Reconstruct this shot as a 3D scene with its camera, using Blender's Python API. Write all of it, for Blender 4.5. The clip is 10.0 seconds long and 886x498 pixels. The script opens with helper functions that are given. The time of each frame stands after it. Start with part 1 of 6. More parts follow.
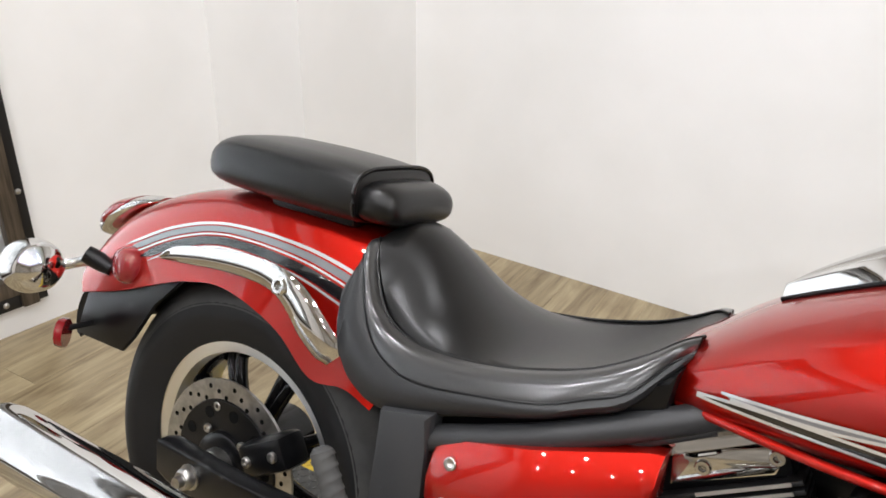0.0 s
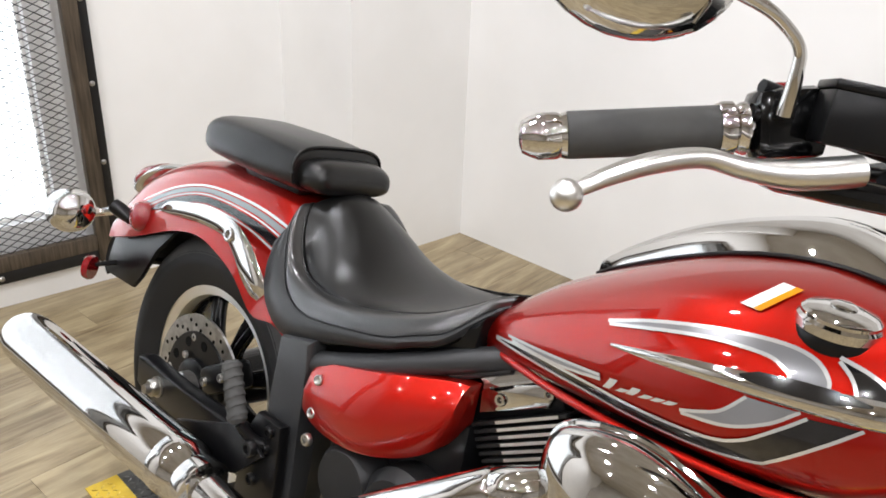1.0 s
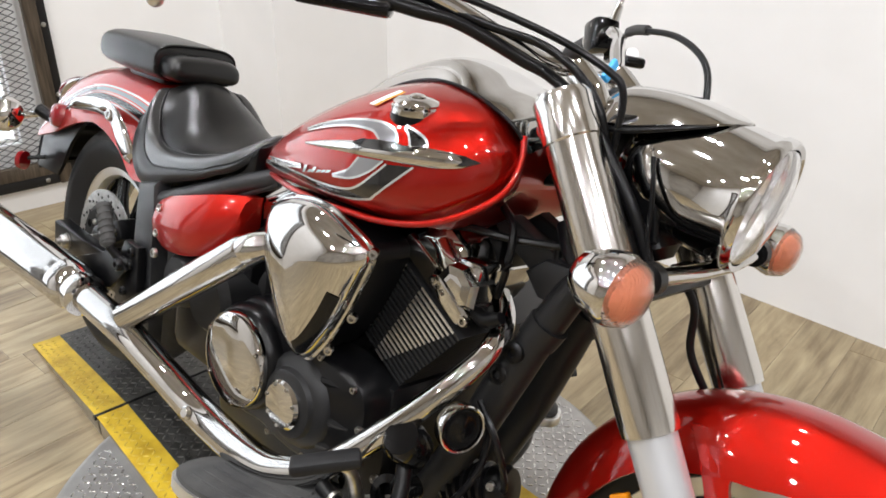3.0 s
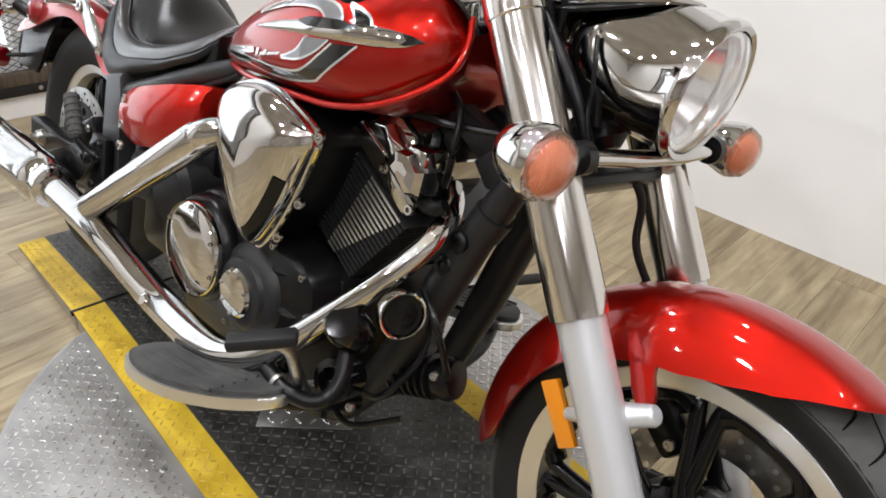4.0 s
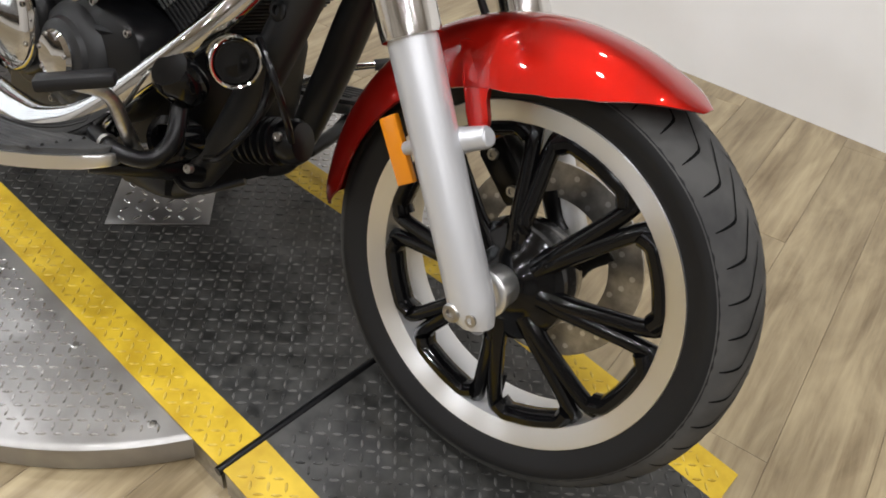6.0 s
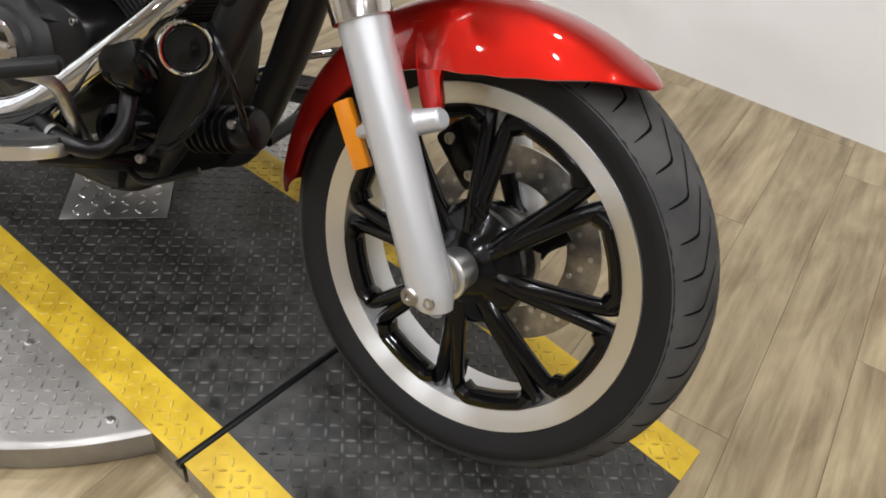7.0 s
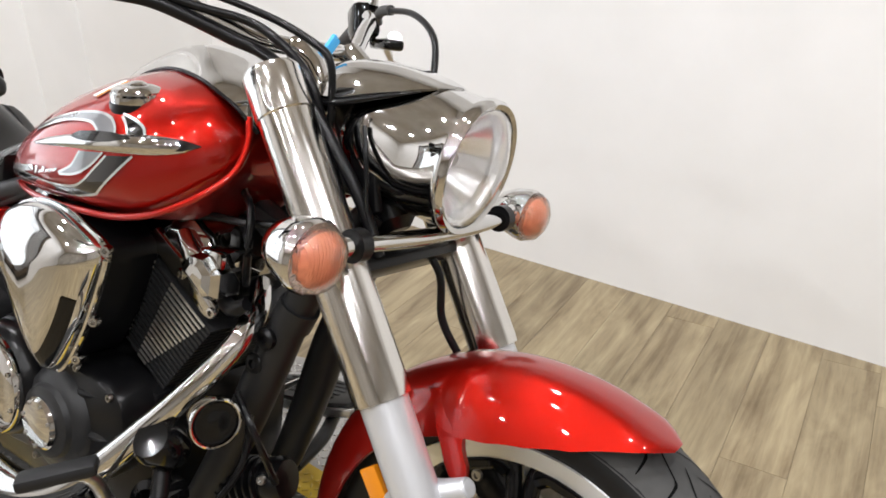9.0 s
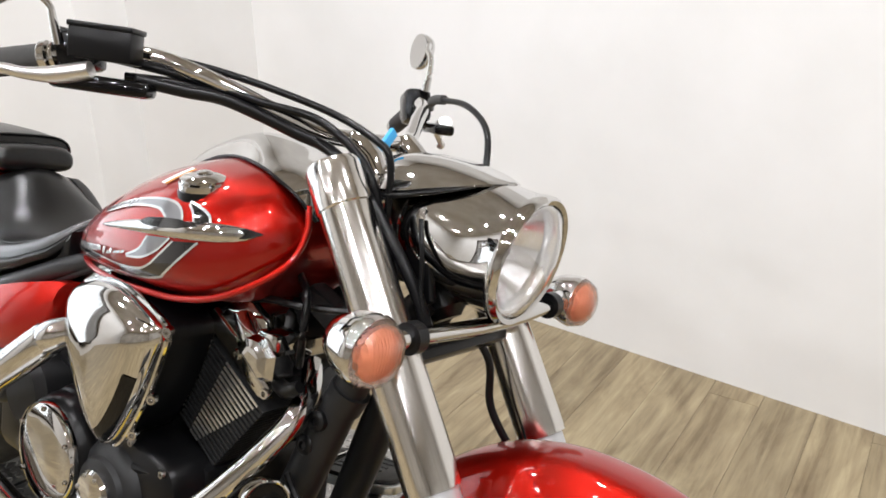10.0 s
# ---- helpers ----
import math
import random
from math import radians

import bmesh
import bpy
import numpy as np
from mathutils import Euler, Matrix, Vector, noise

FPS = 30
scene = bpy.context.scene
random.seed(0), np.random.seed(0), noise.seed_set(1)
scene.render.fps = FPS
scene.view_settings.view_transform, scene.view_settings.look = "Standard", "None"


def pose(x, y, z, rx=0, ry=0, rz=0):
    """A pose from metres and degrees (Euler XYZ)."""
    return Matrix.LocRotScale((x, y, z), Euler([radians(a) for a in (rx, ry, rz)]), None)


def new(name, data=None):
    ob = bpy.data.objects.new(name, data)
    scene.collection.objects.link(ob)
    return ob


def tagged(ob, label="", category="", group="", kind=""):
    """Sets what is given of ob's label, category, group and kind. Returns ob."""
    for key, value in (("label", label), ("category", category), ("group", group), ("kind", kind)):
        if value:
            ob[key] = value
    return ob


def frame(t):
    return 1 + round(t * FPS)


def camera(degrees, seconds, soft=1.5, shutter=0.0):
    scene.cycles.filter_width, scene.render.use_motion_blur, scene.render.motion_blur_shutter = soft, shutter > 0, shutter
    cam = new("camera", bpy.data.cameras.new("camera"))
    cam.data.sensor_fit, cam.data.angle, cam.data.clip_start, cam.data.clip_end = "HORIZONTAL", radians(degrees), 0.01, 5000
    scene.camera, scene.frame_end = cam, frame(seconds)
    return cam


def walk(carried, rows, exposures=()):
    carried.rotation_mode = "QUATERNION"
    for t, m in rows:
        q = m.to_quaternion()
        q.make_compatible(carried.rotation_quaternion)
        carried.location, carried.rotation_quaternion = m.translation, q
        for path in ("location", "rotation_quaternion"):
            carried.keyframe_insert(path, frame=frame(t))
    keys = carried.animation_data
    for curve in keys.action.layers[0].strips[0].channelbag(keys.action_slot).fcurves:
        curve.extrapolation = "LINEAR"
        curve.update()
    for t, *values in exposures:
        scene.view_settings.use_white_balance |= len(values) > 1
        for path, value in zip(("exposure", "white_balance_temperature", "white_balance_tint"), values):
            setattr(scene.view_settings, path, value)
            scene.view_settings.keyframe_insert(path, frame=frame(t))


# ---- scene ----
cam = camera(60.83, 10.0, soft=1.7)
PATH = [
    (0.0, 0.9441, -0.5447, 1.2011, 65.436, -0.714, 37.221),
    (0.5, 1.1068, -0.5660, 1.2202, 66.524, -0.837, 41.352),
    (1.0, 1.3272, -0.4922, 1.2237, 66.531, -2.140, 47.359),
    (1.5, 1.4801, -0.4933, 1.2034, 67.017, -0.723, 46.142),
    (2.0, 1.6644, -0.5576, 1.2231, 67.716, -0.123, 42.461),
    (2.5, 1.8212, -0.5513, 1.2394, 67.280, -0.385, 44.684),
    (3.0, 1.9387, -0.4923, 1.1940, 64.005, -0.565, 47.872),
    (3.2, 1.9736, -0.4786, 1.1744, 63.854, -0.699, 48.278),
    (4.3, 2.0331, -0.4238, 1.1039, 57.721, -2.114, 50.042),
    (4.5, 2.0433, -0.4229, 1.0850, 57.199, -2.333, 49.963),
    (5.0, 2.0672, -0.4248, 1.0480, 55.271, -2.481, 48.240),
    (5.5, 2.1043, -0.4265, 1.0063, 52.855, -3.595, 45.933),
    (6.0, 2.1424, -0.4264, 0.9701, 50.328, -4.948, 42.636),
    (6.2, 2.1580, -0.4312, 0.9532, 49.826, -5.796, 41.812),
    (7.3, 2.1604, -0.4044, 0.9657, 50.966, -5.009, 38.829),
    (7.5, 2.1548, -0.3917, 0.9888, 52.559, -4.041, 38.267),
    (8.0, 2.1276, -0.3752, 1.0394, 56.470, -1.866, 38.494),
    (8.5, 2.1106, -0.3574, 1.0951, 60.819, -0.487, 37.323),
    (9.0, 2.1016, -0.3539, 1.1475, 64.947, 0.554, 38.454),
    (9.5, 2.0904, -0.3630, 1.1864, 68.193, 0.796, 40.780),
    (10.0, 2.0856, -0.3730, 1.1968, 69.289, 0.551, 41.209),
]
# the camera stops down a little while it looks at the floor
EXPOSURES = [(0.0, 0.0), (3.2, 0.0), (4.5, -0.15), (5.5, -0.22), (6.2, -0.22), (7.5, -0.15), (8.5, 0.0), (10.0, 0.0)]
walk(cam, [(t, pose(x, y, z, rx, ry, rz)) for t, x, y, z, rx, ry, rz in PATH], EXPOSURES)

# ---- light ----
FLOOR_Z = -0.065
CEIL_Z = 3.2
world = bpy.data.worlds.new("world")
scene.world = world
world.use_nodes = True
world.node_tree.nodes["Background"].inputs[0].default_value = (0.9, 0.95, 1.0, 1)
world.node_tree.nodes["Background"].inputs[1].default_value = 0.05


def area_lamp(name, m, size, watts, colour=(1, 1, 1), shape="DISK", size_y=None):
    data = bpy.data.lights.new(name, "AREA")
    data.shape, data.size, data.energy, data.color = shape, size, watts, colour
    if size_y:
        data.size_y = size_y
    ob = new(name, data)
    ob.matrix_world = m
    return ob


# ---- materials ----
def material(name, base, rough=0.5, metal=0.0, coat=0.0, spec=0.5, emit=None, power=0.0, trans=0.0, ior=1.45):
    m = bpy.data.materials.new(name)
    m.use_nodes = True
    b = m.node_tree.nodes["Principled BSDF"]
    b.inputs["Base Color"].default_value = (*base, 1)
    b.inputs["Roughness"].default_value = rough
    b.inputs["Metallic"].default_value = metal
    b.inputs["Coat Weight"].default_value = coat
    b.inputs["Coat Roughness"].default_value = 0.03
    b.inputs["Specular IOR Level"].default_value = spec
    b.inputs["Transmission Weight"].default_value = trans
    b.inputs["IOR"].default_value = ior
    if emit:
        b.inputs["Emission Color"].default_value = (*emit, 1)
        b.inputs["Emission Strength"].default_value = power
    return m


def node(m, kind, **values):
    n = m.node_tree.nodes.new(kind)
    for key, value in values.items():
        n.inputs[key.replace("_", " ")].default_value = value
    return n


def link(m, a, b):
    m.node_tree.links.new(a, b)


def bsdf(m):
    return m.node_tree.nodes["Principled BSDF"]


def coords(m, scale=(1, 1, 1)):
    tc = node(m, "ShaderNodeTexCoord")
    mp = node(m, "ShaderNodeMapping")
    mp.inputs["Scale"].default_value = scale
    link(m, tc.outputs["Object"], mp.inputs["Vector"])
    return mp.outputs["Vector"]


def mottle(m, a, b, scale=20.0, detail=4.0, low=0.35, high=0.65, stretch=(1, 1, 1)):
    """Base colour that wanders between a and b."""
    n = node(m, "ShaderNodeTexNoise", Scale=scale, Detail=detail)
    link(m, coords(m, stretch), n.inputs["Vector"])
    r = node(m, "ShaderNodeValToRGB")
    r.color_ramp.elements[0].position, r.color_ramp.elements[1].position = low, high
    r.color_ramp.elements[0].color, r.color_ramp.elements[1].color = (*a, 1), (*b, 1)
    link(m, n.outputs["Fac"], r.inputs["Fac"])
    link(m, r.outputs["Color"], bsdf(m).inputs["Base Color"])
    return n, r


def grain(m, scale=300.0, strength=0.15, distance=0.001, detail=3.0, stretch=(1, 1, 1)):
    """Fine relief."""
    n = node(m, "ShaderNodeTexNoise", Scale=scale, Detail=detail)
    link(m, coords(m, stretch), n.inputs["Vector"])
    bump = node(m, "ShaderNodeBump", Strength=strength, Distance=distance)
    link(m, n.outputs["Fac"], bump.inputs["Height"])
    link(m, bump.outputs["Normal"], bsdf(m).inputs["Normal"])
    return n


def vary_rough(m, low, high, scale=15.0):
    n = node(m, "ShaderNodeTexNoise", Scale=scale, Detail=5.0)
    link(m, coords(m), n.inputs["Vector"])
    mr = node(m, "ShaderNodeMapRange")
    mr.inputs["From Min"].default_value, mr.inputs["From Max"].default_value = 0.3, 0.7
    mr.inputs["To Min"].default_value, mr.inputs["To Max"].default_value = low, high
    link(m, n.outputs["Fac"], mr.inputs["Value"])
    link(m, mr.outputs["Result"], bsdf(m).inputs["Roughness"])


RED = material("red_paint", (0.37, 0.0065, 0.0025), 0.41, 0.88, 1.0, 0.2)
RED2 = material("red_plastic", (0.42, 0.0085, 0.0035), 0.46, 0.75, 1.0, 0.2)
for red in (RED, RED2):
    bsdf(red).inputs["Coat IOR"].default_value = 1.48
    grain(red, 2500, 0.04, 0.0003, 1.0)
CHROME = material("chrome", (0.61, 0.605, 0.595), 0.045, 1.0)
vary_rough(CHROME, 0.02, 0.07, 8)
FORKCHROME = material("brushed_chrome", (0.70, 0.685, 0.66), 0.15, 1.0)
vary_rough(FORKCHROME, 0.11, 0.2, 6)
SATIN = material("silver_paint", (0.60, 0.61, 0.63), 0.36, 0.5)
grain(SATIN, 900, 0.05, 0.0005)
ALU = material("machined_aluminium", (0.80, 0.80, 0.79), 0.34, 1.0)
RIM = material("turned_alloy_rim", (0.88, 0.89, 0.90), 0.36, 1.0)
ring = node(RIM, "ShaderNodeTangent")
ring.direction_type, ring.axis = "RADIAL", "Y"
link(RIM, ring.outputs[0], bsdf(RIM).inputs["Tangent"])
bsdf(RIM).inputs["Anisotropic"].default_value = 0.9
bsdf(RIM).inputs["Anisotropic Rotation"].default_value = 0.25
LAMPMIRROR = material("lamp_reflector", (0.88, 0.88, 0.88), 0.16, 0.75)
STEEL = material("steel", (0.45, 0.44, 0.42), 0.3, 1.0)
mottle(STEEL, (0.34, 0.33, 0.31), (0.52, 0.51, 0.49), 60)
BLACK = material("black_satin", (0.004, 0.004, 0.0045), 0.28, spec=0.32)
grain(BLACK, 500, 0.1, 0.0006)
GLOSS = material("black_gloss", (0.003, 0.003, 0.0033), 0.12, 0.0, 0.15, 0.26)
PLASTIC = material("grey_plastic", (0.028, 0.0285, 0.030), 0.40, spec=0.5)
grain(PLASTIC, 900, 0.25, 0.0006)
CASE = material("cast_grey_case", (0.012, 0.012, 0.0125), 0.45, spec=0.45)
grain(CASE, 700, 0.2, 0.0006)
RUBBER = material("tyre_rubber", (0.018, 0.018, 0.019), 0.7, spec=0.3)
mottle(RUBBER, (0.042, 0.042, 0.042), (0.074, 0.073, 0.070), 14)
PEDALRUBBER = material("black_pedal_rubber", (0.010, 0.010, 0.0105), 0.5, spec=0.35)
SIDEWALL = material("tyre_sidewall", (0.010, 0.010, 0.0105), 0.55, spec=0.3)
# near-black that paints the shade inside tread grooves and holes
RECESS_SHADE = material("recess_shade_black", (0.004, 0.004, 0.004), 0.85, spec=0.1)
LEVER = material("cast_alloy", (0.70, 0.69, 0.67), 0.28, 1.0)
LEATHER = material("black_vinyl", (0.0035, 0.0034, 0.0034), 0.30, spec=0.5)
GREYVINYL = material("grained_black_vinyl", (0.017, 0.017, 0.0178), 0.40, spec=0.5)
BOLSTER = material("polished_black_vinyl", (0.010, 0.010, 0.0105), 0.30, 0.0, 0.8, 0.8)
bsdf(BOLSTER).inputs["Coat Roughness"].default_value = 0.20
for leather in (LEATHER, GREYVINYL, BOLSTER):
    grain(leather, 420, 0.14, 0.0010, 5)
WALL = material("white_wall_paint", (0.86, 0.855, 0.84), 0.55)
mottle(WALL, (0.83, 0.825, 0.81), (0.875, 0.87, 0.86), 2.5)
GREYWALL = material("taupe_wall_paint", (0.5, 0.48, 0.45), 0.6)
mottle(GREYWALL, (0.44, 0.42, 0.39), (0.58, 0.56, 0.53), 1.2)
DARKWALL = material("warm_taupe_wall_paint", (0.28, 0.26, 0.23), 0.6)
mottle(DARKWALL, (0.34, 0.315, 0.28), (0.46, 0.43, 0.385), 1.2)
CEILING = material("taupe_ceiling_paint", (0.30, 0.27, 0.235), 0.8)
mottle(CEILING, (0.46, 0.42, 0.37), (0.56, 0.52, 0.465), 1.6)
AMBER = material("amber_lens", (1.0, 0.80, 0.71), 0.05, 0.0, 0.3, trans=0.97)
AMBERCORE = material("amber_bulb_cup", (0.90, 0.33, 0.17), 0.35)
for amber in (AMBER, AMBERCORE):
    ribs = node(amber, "ShaderNodeTexWave", Scale=75.0, Distortion=0.0)
    ribs.bands_direction = "Y"
    link(amber, coords(amber), ribs.inputs["Vector"])
    rib_bump = node(amber, "ShaderNodeBump", Strength=0.5, Distance=0.0012)
    link(amber, ribs.outputs["Fac"], rib_bump.inputs["Height"])
    link(amber, rib_bump.outputs["Normal"], bsdf(amber).inputs["Normal"])
CLEAR = material("clear_lens", (1, 1, 1), 0.02, 0.0, 0.0, 0.5, trans=1.0)
REDLENS = material("red_lens", (0.20, 0.004, 0.007), 0.12, 0.0, 0.8)
ORANGE = material("orange_reflector", (0.75, 0.25, 0.006), 0.22, 0.0, 0.5)
DARKWOOD = material("stained_wood", (0.05, 0.042, 0.034), 0.6)
mottle(DARKWOOD, (0.030, 0.021, 0.013), (0.105, 0.080, 0.055), 16, 6, 0.3, 0.7, (6, 6, 0.5))
MESHSTEEL = material("black_mesh_steel", (0.008, 0.008, 0.009), 0.45)
SKYGLOW = material("overcast_glow", (0.8, 0.8, 0.8), 0.9, emit=(0.86, 0.93, 1.0), power=2.2)

# vinyl planks: grain along the board, each board of its own tone
WOOD = material("plank_vinyl", (0.4, 0.33, 0.23), 0.3, spec=0.5)
info = node(WOOD, "ShaderNodeObjectInfo")
geo = node(WOOD, "ShaderNodeNewGeometry")
add = node(WOOD, "ShaderNodeMath")
link(WOOD, info.outputs["Random"], add.inputs[0])
link(WOOD, geo.outputs["Random Per Island"], add.inputs[1])
seedmul = node(WOOD, "ShaderNodeMath")
seedmul.operation = "MULTIPLY"
seedmul.inputs[1].default_value = 37.0
link(WOOD, add.outputs[0], seedmul.inputs[0])
four = node(WOOD, "ShaderNodeTexNoise", Scale=1.0, Detail=6.0, Roughness=0.65, Distortion=0.6)
four.noise_dimensions = "4D"
link(WOOD, coords(WOOD, (2.2, 38, 1)), four.inputs["Vector"])
link(WOOD, seedmul.outputs[0], four.inputs["W"])
wide = node(WOOD, "ShaderNodeTexNoise", Scale=1.0, Detail=5.0, Roughness=0.55, Distortion=1.6)
wide.noise_dimensions = "4D"
link(WOOD, coords(WOOD, (2.6, 9, 1)), wide.inputs["Vector"])
link(WOOD, seedmul.outputs[0], wide.inputs["W"])
ramp = node(WOOD, "ShaderNodeValToRGB")
ramp.color_ramp.elements[0].position, ramp.color_ramp.elements[1].position = 0.34, 0.64
ramp.color_ramp.elements[0].color, ramp.color_ramp.elements[1].color = (0.135, 0.092, 0.046, 1), (0.43, 0.350, 0.212, 1)
both = node(WOOD, "ShaderNodeMix", Factor=0.5)
both.inputs[2].default_value = 0.5
link(WOOD, four.outputs["Fac"], both.inputs[2])
link(WOOD, wide.outputs["Fac"], both.inputs[3])
link(WOOD, both.outputs[0], ramp.inputs["Fac"])
tone = node(WOOD, "ShaderNodeHueSaturation")
level = node(WOOD, "ShaderNodeMapRange")
level.inputs["To Min"].default_value, level.inputs["To Max"].default_value = 0.90, 1.08
fract = node(WOOD, "ShaderNodeMath")
fract.operation = "FRACT"
link(WOOD, add.outputs[0], fract.inputs[0])
link(WOOD, fract.outputs[0], level.inputs["Value"])
link(WOOD, level.outputs["Result"], tone.inputs["Value"])
link(WOOD, ramp.outputs["Color"], tone.inputs["Color"])
link(WOOD, tone.outputs["Color"], bsdf(WOOD).inputs["Base Color"])
wbump = node(WOOD, "ShaderNodeBump", Strength=0.12, Distance=0.001)
link(WOOD, four.outputs["Fac"], wbump.inputs["Height"])
link(WOOD, wbump.outputs["Normal"], bsdf(WOOD).inputs["Normal"])
JOINT = material("joint_gap", (0.19, 0.145, 0.085), 0.8)

PLATE = material("silver_plate", (0.55, 0.54, 0.52), 0.36, 0.85)
mottle(PLATE, (0.29, 0.28, 0.265), (0.44, 0.43, 0.415), 9, 8, 0.30, 0.70)
vary_rough(PLATE, 0.34, 0.5, 24)
LUG = material("worn_bright_lug", (0.72, 0.71, 0.69), 0.24, 0.9)
mottle(LUG, (0.48, 0.46, 0.43), (0.82, 0.81, 0.79), 22, 5)
BLACKPLATE = material("black_plate", (0.02, 0.02, 0.02), 0.30, 0.0, 0.0, 0.9)
mottle(BLACKPLATE, (0.014, 0.014, 0.013), (0.056, 0.055, 0.050), 34, 10, 0.34, 0.70)
vary_rough(BLACKPLATE, 0.30, 0.52, 30)
bsdf(BLACKPLATE).inputs["Specular IOR Level"].default_value = 0.75
BLACKLUG = material("worn_black_lug", (0.03, 0.03, 0.03), 0.34, 0.25)
mottle(BLACKLUG, (0.030, 0.030, 0.029), (0.21, 0.205, 0.195), 30, 7, 0.36, 0.72)
YELLOW = material("yellow_paint", (0.62, 0.42, 0.03), 0.45)
mottle(YELLOW, (0.46, 0.29, 0.012), (0.68, 0.47, 0.03), 16, 8, 0.3, 0.6)
YELLOWLUG = material("worn_yellow_lug", (0.6, 0.42, 0.06), 0.4)
mottle(YELLOWLUG, (0.42, 0.27, 0.02), (0.74, 0.56, 0.12), 60, 6, 0.35, 0.7)
GREYSTRIPE = material("grey_decal", (0.20, 0.20, 0.21), 0.25, 0.3, 1.0)
SILVERSTRIPE = material("silver_decal", (0.68, 0.67, 0.66), 0.22, 0.6, 1.0)
BLACKSTRIPE = material("black_decal", (0.006, 0.006, 0.007), 0.15, 0.0, 1.0)
WHITE = material("white_label", (0.85, 0.83, 0.8), 0.5)
BLUE = material("blue_tag", (0.05, 0.38, 0.75), 0.4)


# ---- mesh helpers ----
def finish(bm, mat, angle=38):
    bmesh.ops.recalc_face_normals(bm, faces=bm.faces)
    limit = radians(angle)
    for e in bm.edges:
        e.smooth = len(e.link_faces) == 2 and e.calc_face_angle(0) < limit
    for f in bm.faces:
        f.smooth = True
    return bm


def mesh_of(name, bm, mat, angle=38):
    finish(bm, mat, angle)
    me = bpy.data.meshes.new(name)
    bm.to_mesh(me)
    bm.free()
    me.materials.append(mat)
    return me


def part(name, bm, mat, parent, label="", m=None, angle=38):
    ob = new(name, mesh_of(name, bm, mat, angle))
    ob.parent = parent
    if m is not None:
        ob.matrix_basis = m
    return tagged(ob, label)


def thing(name, bm, mat, label, category, kind="", group="", angle=38):
    return tagged(new(name, mesh_of(name, bm, mat, angle)), label, category, group, kind)


def loft(bm, rings, cap=True, closed=True):
    rows = [[bm.verts.new(v) for v in ring] for ring in rings]
    n = len(rows[0])
    for a, b in zip(rows, rows[1:]):
        for i in range(n if closed else n - 1):
            j = (i + 1) % n
            bm.faces.new((a[i], a[j], b[j], b[i]))
    if cap and closed:
        bm.faces.new(rows[0][::-1])
        bm.faces.new(rows[-1])
    return bm


def spline(points, steps=6):
    """Catmull-Rom through the points, vectors of any length."""
    p = [np.array(q, float) for q in points]
    p = [2 * p[0] - p[1]] + p + [2 * p[-1] - p[-2]]
    out = []
    for i in range(1, len(p) - 2):
        for k in range(steps):
            t = k / steps
            out.append(0.5 * (2 * p[i] + (p[i + 1] - p[i - 1]) * t + (2 * p[i - 1] - 5 * p[i] + 4 * p[i + 1] - p[i + 2]) * t * t
                              + (3 * p[i] - p[i - 1] - 3 * p[i + 1] + p[i + 2]) * t ** 3))
    out.append(p[-2])
    return out


def tube(bm, points, radius, n=12, steps=6, flat=1.0, up=(0, 0, 1)):
    """A round bar along a smooth path; radius: one, or one for each point. flat squeezes it along up."""
    r = radius if isinstance(radius, (list, tuple)) else [radius] * len(points)
    pts = spline([(*p, q) for p, q in zip(points, r)], steps) if steps > 1 else [np.array((*p, q)) for p, q in zip(points, r)]
    rings = []
    for i, p in enumerate(pts):
        d = Vector((pts[min(i + 1, len(pts) - 1)] - pts[max(i - 1, 0)])[:3]).normalized()
        u = Vector(up)
        s = d.cross(u)
        if s.length < 1e-3:
            s = d.cross(Vector((0, 1, 0)))
        s.normalize()
        w = s.cross(d)
        rings.append([Vector(p[:3]) + float(p[3]) * (math.cos(a) * s + flat * math.sin(a) * w) for a in (2 * math.pi * k / n for k in range(n))])
    return loft(bm, rings)


def lathe(bm, profile, centre, axis, n=32, cap=True, arc=1.0):
    """profile: (radius, distance along the axis)."""
    a = Vector(axis).normalized()
    u = a.orthogonal().normalized()
    v = a.cross(u)
    c = Vector(centre)
    rings = []
    for r, h in profile:
        rings.append([c + a * h + max(r, 1e-4) * (math.cos(t) * u + math.sin(t) * v) for t in (2 * math.pi * k / n for k in range(n))])
    return loft(bm, rings, cap)


def box(bm, lo, hi, bevel=0.0, m=None):
    """An axis-aligned box with rounded edges, turned by m."""
    lo, hi = Vector(lo), Vector(hi)
    geo = bmesh.ops.create_cube(bm, size=1.0)
    vs = geo["verts"]
    for v in vs:
        v.co = Vector((lo[i] + (v.co[i] + 0.5) * (hi[i] - lo[i]) for i in range(3)))
    if bevel:
        es = list({e for v in vs for e in v.link_edges})
        got = bmesh.ops.bevel(bm, geom=es, offset=bevel, segments=2, affect="EDGES", profile=0.5)
        vs = list({v for f in got["faces"] for v in f.verts} | {v for v in vs if v.is_valid})
    if m is not None:
        for v in vs:
            v.co = m @ v.co
    return vs


def prism(bm, outline, to3d, thick, bevel=0.0):
    """A plate: outline in 2D, to3d(u, v, w) gives the place, w from 0 to thick."""
    a = [bm.verts.new(to3d(u, v, 0)) for u, v in outline]
    b = [bm.verts.new(to3d(u, v, thick)) for u, v in outline]
    n = len(a)
    top = [bm.faces.new(a[::-1]), bm.faces.new(b)]
    for i in range(n):
        bm.faces.new((a[i], a[(i + 1) % n], b[(i + 1) % n], b[i]))
    if bevel:
        es = [e for f in top for e in f.edges]
        bmesh.ops.bevel(bm, geom=es, offset=bevel, segments=2, affect="EDGES", profile=0.5)
    return bm


